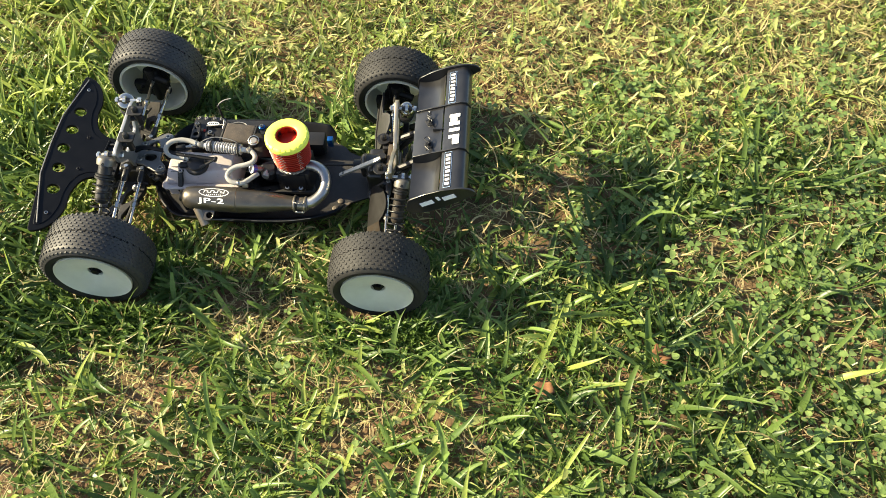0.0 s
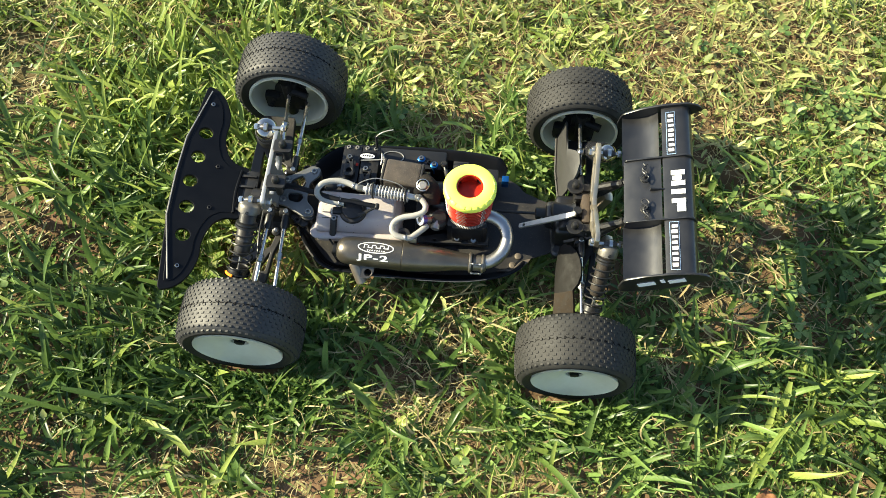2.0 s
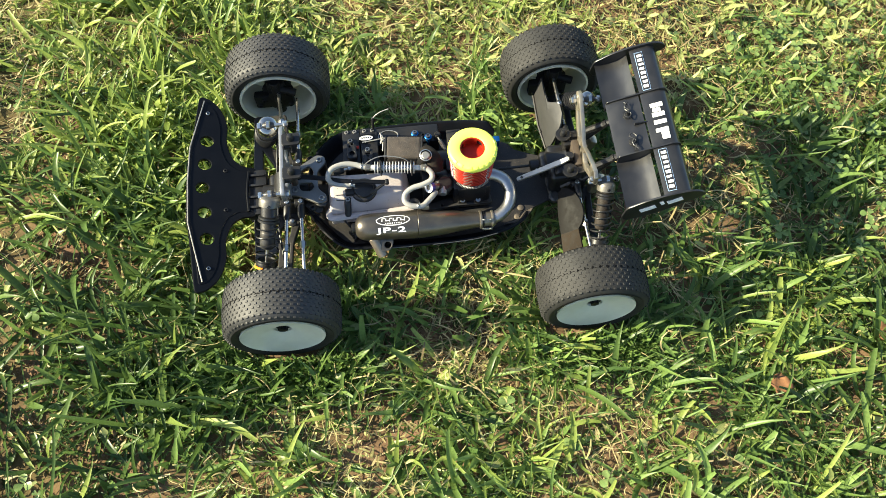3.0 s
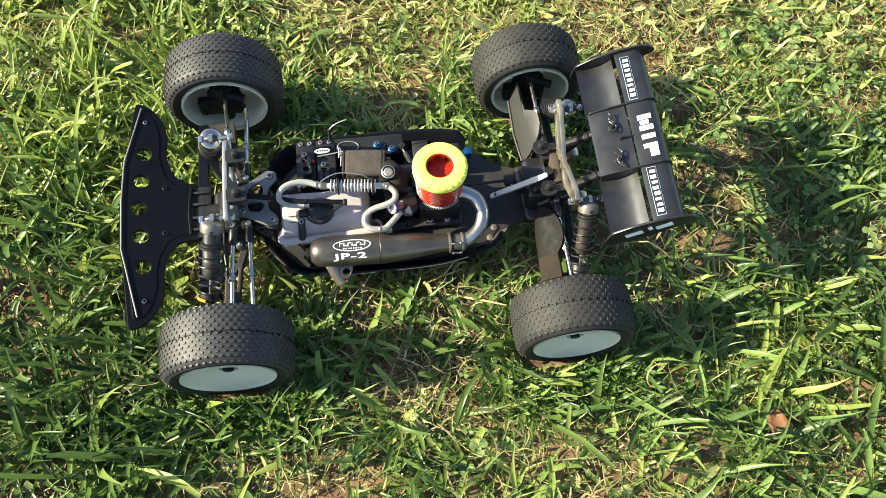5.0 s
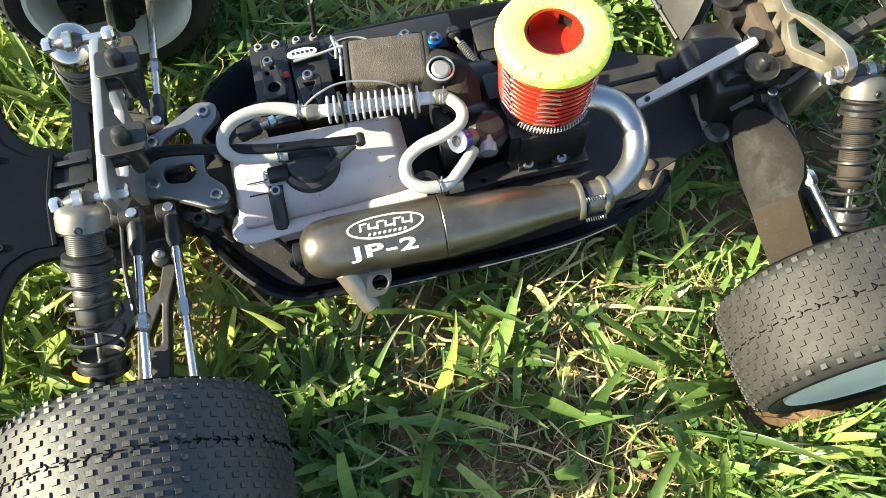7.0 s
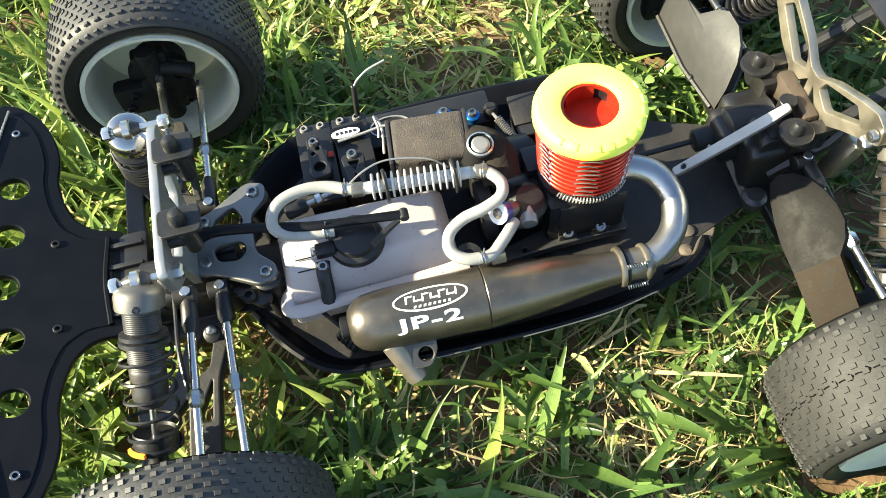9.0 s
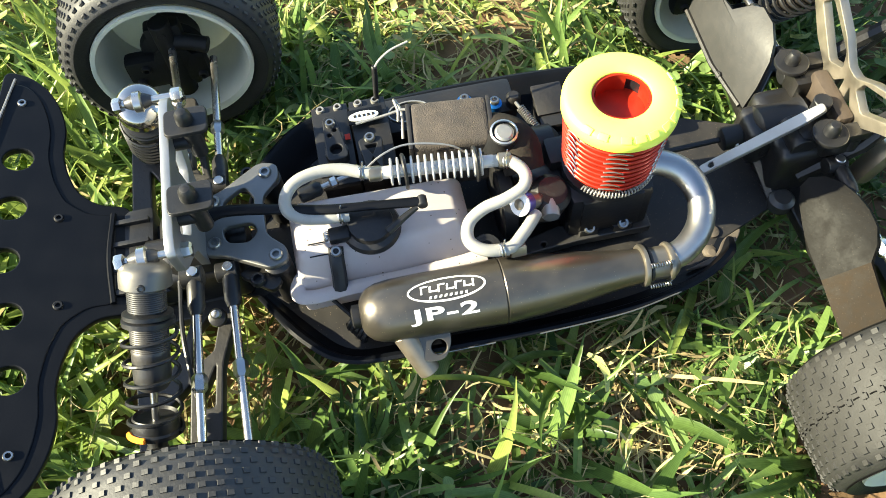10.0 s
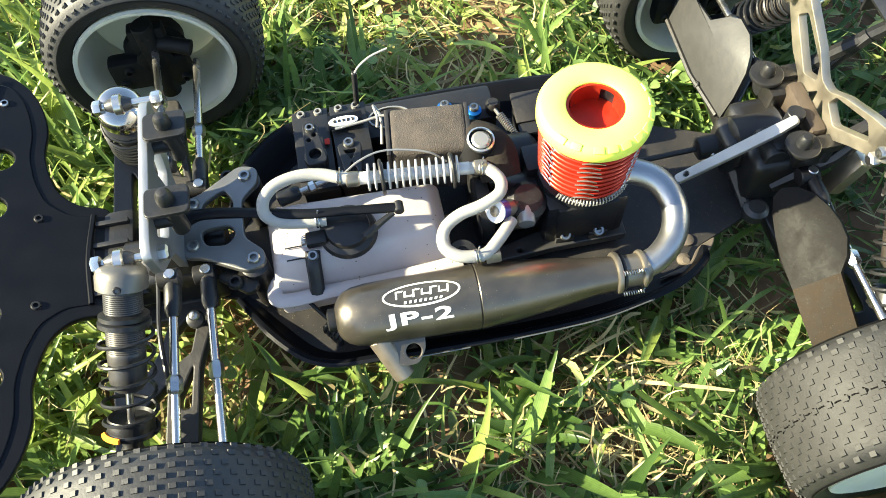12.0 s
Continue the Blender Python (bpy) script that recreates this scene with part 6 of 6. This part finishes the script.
P = strips(base, rng.uniform(0, 2 * np.pi, n), rng.gamma(3, 0.0055, n).clip(0.006, 0.045), rng.gamma(3, 0.0006, n).clip(0.0007, 0.004) * (1 - 0.4 * worn(base[:, 0], base[:, 1])), rng.normal(0.1, 0.35, n), rng.normal(0.1, 0.4, n), 3, rng.normal(0, 0.5, n))
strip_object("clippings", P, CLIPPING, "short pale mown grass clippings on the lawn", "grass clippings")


# short grass close round the wheels and under the chassis edges
b = []
for (cx, cy, cz), _, _ in WHEELS:
    x, y = rng.uniform(cx - 95, cx + 95, 1500) * 0.001, rng.uniform(cy - 65, cy + 65, 1500) * 0.001
    b.append(np.stack([x, y, ground_z(x, y) - 0.002], -1))
base = np.concatenate(b)
n = len(base)
# a fringe that hides the foot of the near wheels
fringe = []
for cx, cy in ((-176, -160), (184, -162)):
    x, y = rng.uniform(cx - 80, cx + 80, 2400) * 0.001, cy * 0.001 - (0.0335 + rng.gamma(1.6, 0.011, 2400))
    fringe.append(np.stack([x, y, ground_z(x, y) - 0.002], -1))
fringe = np.concatenate(fringe)
k = len(fringe)
F = strips(fringe, rng.normal(-1.57, 1.2, k), rng.uniform(0.01, 0.032, k), rng.uniform(0.0015, 0.005, k), rng.uniform(0.7, 1.5, k), rng.uniform(0, 0.8, k), 4, rng.normal(0, 0.5, k))
P = strips(base, rng.uniform(0, 2 * np.pi, n), rng.uniform(0.012, 0.05, n), rng.uniform(0.0015, 0.006, n), rng.uniform(0.1, 1.2, n), rng.uniform(0, 1.0, n), 4, rng.normal(0, 0.5, n))
P = np.concatenate([P, F])
strip_object("short_grass", P, GRASS, "short trodden grass round the wheels", "grass")


# clover and small broad leaves
def clover():
    b = scatter(26000)
    x, y = b[:, 0], b[:, 1]
    want = -0.3 + 0.25 * far_side(x, y) + 1.0 * np.clip((x - 0.25) * 1.8, 0, 1) * np.clip(1 - (y - 0.1) * 4, 0.15, 1) + 0.5 * soft_noise(x, y, 9.0, 8.3)
    want = want + 0.8 * np.exp(-(((x - 0.14) / 0.05) ** 2 + ((y - 0.11) / 0.04) ** 2))
    b = b[rng.uniform(0, 1, len(b)) < np.clip(want, 0.02, 0.9)]
    parts = []
    for turn in (0.0, 2.094, 4.189):
        n = len(b)
        h = rng.uniform(0, 2 * np.pi, n) if turn == 0 else h0 + turn
        if turn == 0:
            h0, size, up, tilt = h, rng.uniform(0.005, 0.0105, n), rng.uniform(0.008, 0.028, n), rng.uniform(-0.3, 0.5, n)
        c = b.copy()
        c[:, 2] += up
        rows = []
        for t, w in ((0.02, 0.06), (0.35, 0.62), (0.7, 0.95), (0.95, 0.75), (1.08, 0.25)):
            mid = np.stack([c[:, 0] + np.cos(h) * size * t, c[:, 1] + np.sin(h) * size * t, c[:, 2] + size * t * tilt - size * 0.15 * t * t], -1)
            side = np.stack([-np.sin(h), np.cos(h), np.full(n, 0.25)], -1) * (size * w * 0.55)[:, None]
            side2 = np.stack([np.sin(h), -np.cos(h), np.full(n, 0.25)], -1) * (size * w * 0.55)[:, None]
            rows.append(np.stack([mid + side, mid, mid + side2], 1))
        parts.append(np.stack(rows, 1))
    return np.concatenate(parts)


strip_object("clover", clover(), CLOVER, "small clover leaves low in the lawn", "clover")


# crumbs of soil on the bare patches
def soil_crumbs():
    verts, faces = [], []
    solid = [(1, 0, 0), (-1, 0, 0), (0, 1, 0), (0, -1, 0), (0, 0, 1), (0, 0, -1)]
    sides = [(0, 2, 4), (2, 1, 4), (1, 3, 4), (3, 0, 4), (2, 0, 5), (1, 2, 5), (3, 1, 5), (0, 3, 5)]
    for cx, cy, rx, ry in BARE:
        for i in range(260):
            x, y = rng.normal(cx, rx * 0.8), rng.normal(cy, ry * 0.8)
            r = min(0.006, 0.0009 + rng.gamma(1.6, 0.0008))
            z = float(ground_z(x, y)) + 0.003 + r * 0.4
            if any(abs(y - c[1] * 0.001) < 0.036 and abs(x - c[0] * 0.001) < 0.04 for c, _, _ in WHEELS):
                continue
            k = len(verts)
            verts += [(x + a * r * rng.uniform(0.6, 1.3), y + b * r * rng.uniform(0.6, 1.3), z + c * r * rng.uniform(0.5, 1.0)) for a, b, c in solid]
            faces += [tuple(k + q for q in f) for f in sides]
    me = bpy.data.meshes.new("soil_crumbs")
    me.from_pydata(verts, [], faces)
    return tagged(link("soil_crumbs", me, SOIL), "brown crumbs of dry soil on bare patches", "soil", kind="stuff")


soil_crumbs()


def dead_leaf(x, y, size, turn, name="dead_leaf"):
    z = float(ground_z(x, y)) + 0.018
    bm = B()
    rows = []
    for i, t in enumerate(np.linspace(0, 1, 8)):
        w = size * 0.42 * math.sin(math.pi * min(1, t * 0.92 + 0.05)) * (1 + 0.2 * math.sin(i * 2.4))
        rows.append([bm.verts.new((t * size - size / 2, s * w, 0.35 * abs(s) * w + 0.1 * size * math.sin(t * 5 + s))) for s in (-1, -0.5, 0, 0.5, 1)])
    for a, b in zip(rows, rows[1:]):
        for k in range(4):
            bm.faces.new((a[k], a[k + 1], b[k + 1], b[k]))
    ob = part(name, bm, DEAD_LEAF, None)
    ob.matrix_world = pose(x, y, z, 8, -6, turn)
    sol = ob.modifiers.new("thickness", "SOLIDIFY")
    sol.thickness = 0.0004
    return tagged(ob, "curled brown dead leaf lying on the grass", "leaf", "dead leaves on the lawn")


for x, y, size, turn in ((0.545, -0.232, 0.032, 20), (0.395, -0.286, 0.03, 75)):
    dead_leaf(x, y, size, turn)


# single broad blades that stand out of the lawn: ends in mm, width, height of the arch
def grass_blade(x0, y0, x1, y1, width, arch):
    bm = B()
    n = 9
    d = Vector((x1 - x0, y1 - y0, 0))
    side = Vector((-d.y, d.x, 0)).normalized()
    rows = []
    for i in range(n + 1):
        t = i / n
        w = width * 0.4 * min(1, 0.45 + 2.2 * t, 3.2 * (1.02 - t))
        z = float(ground_z(x0 * 0.001 + d.x * t * 0.001, 0)) * 1000 + 9 + arch * math.sin(math.pi * min(1, t * 1.1 + 0.08))
        c = Vector((x0 + d.x * t, y0 + d.y * t, z)) + side * (0.05 * d.length * math.sin(2.5 * t))
        rows.append([bm.verts.new((c + side * w * s + Vector((0, 0, 0.5 * w * abs(s)))) * 0.001) for s in (-1, -0.5, 0, 0.5, 1)])
    for a, b in zip(rows, rows[1:]):
        for k in range(4):
            bm.faces.new((a[k], a[k + 1], b[k + 1], b[k]))
    ob = part("grass_blade", bm, GRASS)
    return tagged(ob, "single broad green grass blade bent over the lawn", "grass blade", "broad grass blades")


BLADES = [(390, 155, 464, 103, 9), (18, -129, 47, -133, 9), (69, -186, 67, -84, 5), (76, -160, 62, -86, 6), (42, -114, -22, -95, 7), (-92, -74, -131, -56, 6), (-211, 37, -210, -25, 6),
          (-241, -50, -250, -6, 7), (-106, 95, -89, 160, 6), (-95, 135, -130, 60, 6), (307, -156, 333, -217, 7), (325, -261, 330, -197, 6), (124, -92, 81, -106, 6), (-75, -122, -74, -86, 7)]
for x0, y0, x1, y1, w in BLADES:
    grass_blade(x0, y0, x1, y1, w, 8)
BLADES = [(-98, -94, -111, -134, 7), (6, -162, 30, -102, 6), (322, -180, 319, -285, 6), (381, -87, 459, -124, 7), (-68, -197, -106, -223, 7), (-325, -233, -276, -266, 6), (397, -262, 357, -306, 7),
          (434, -35, 449, -71, 9), (681, -344, 776, -399, 8), (181, -84, 125, -95, 6)]
for x0, y0, x1, y1, w in BLADES:
    grass_blade(x0, y0, x1, y1, w, 10)
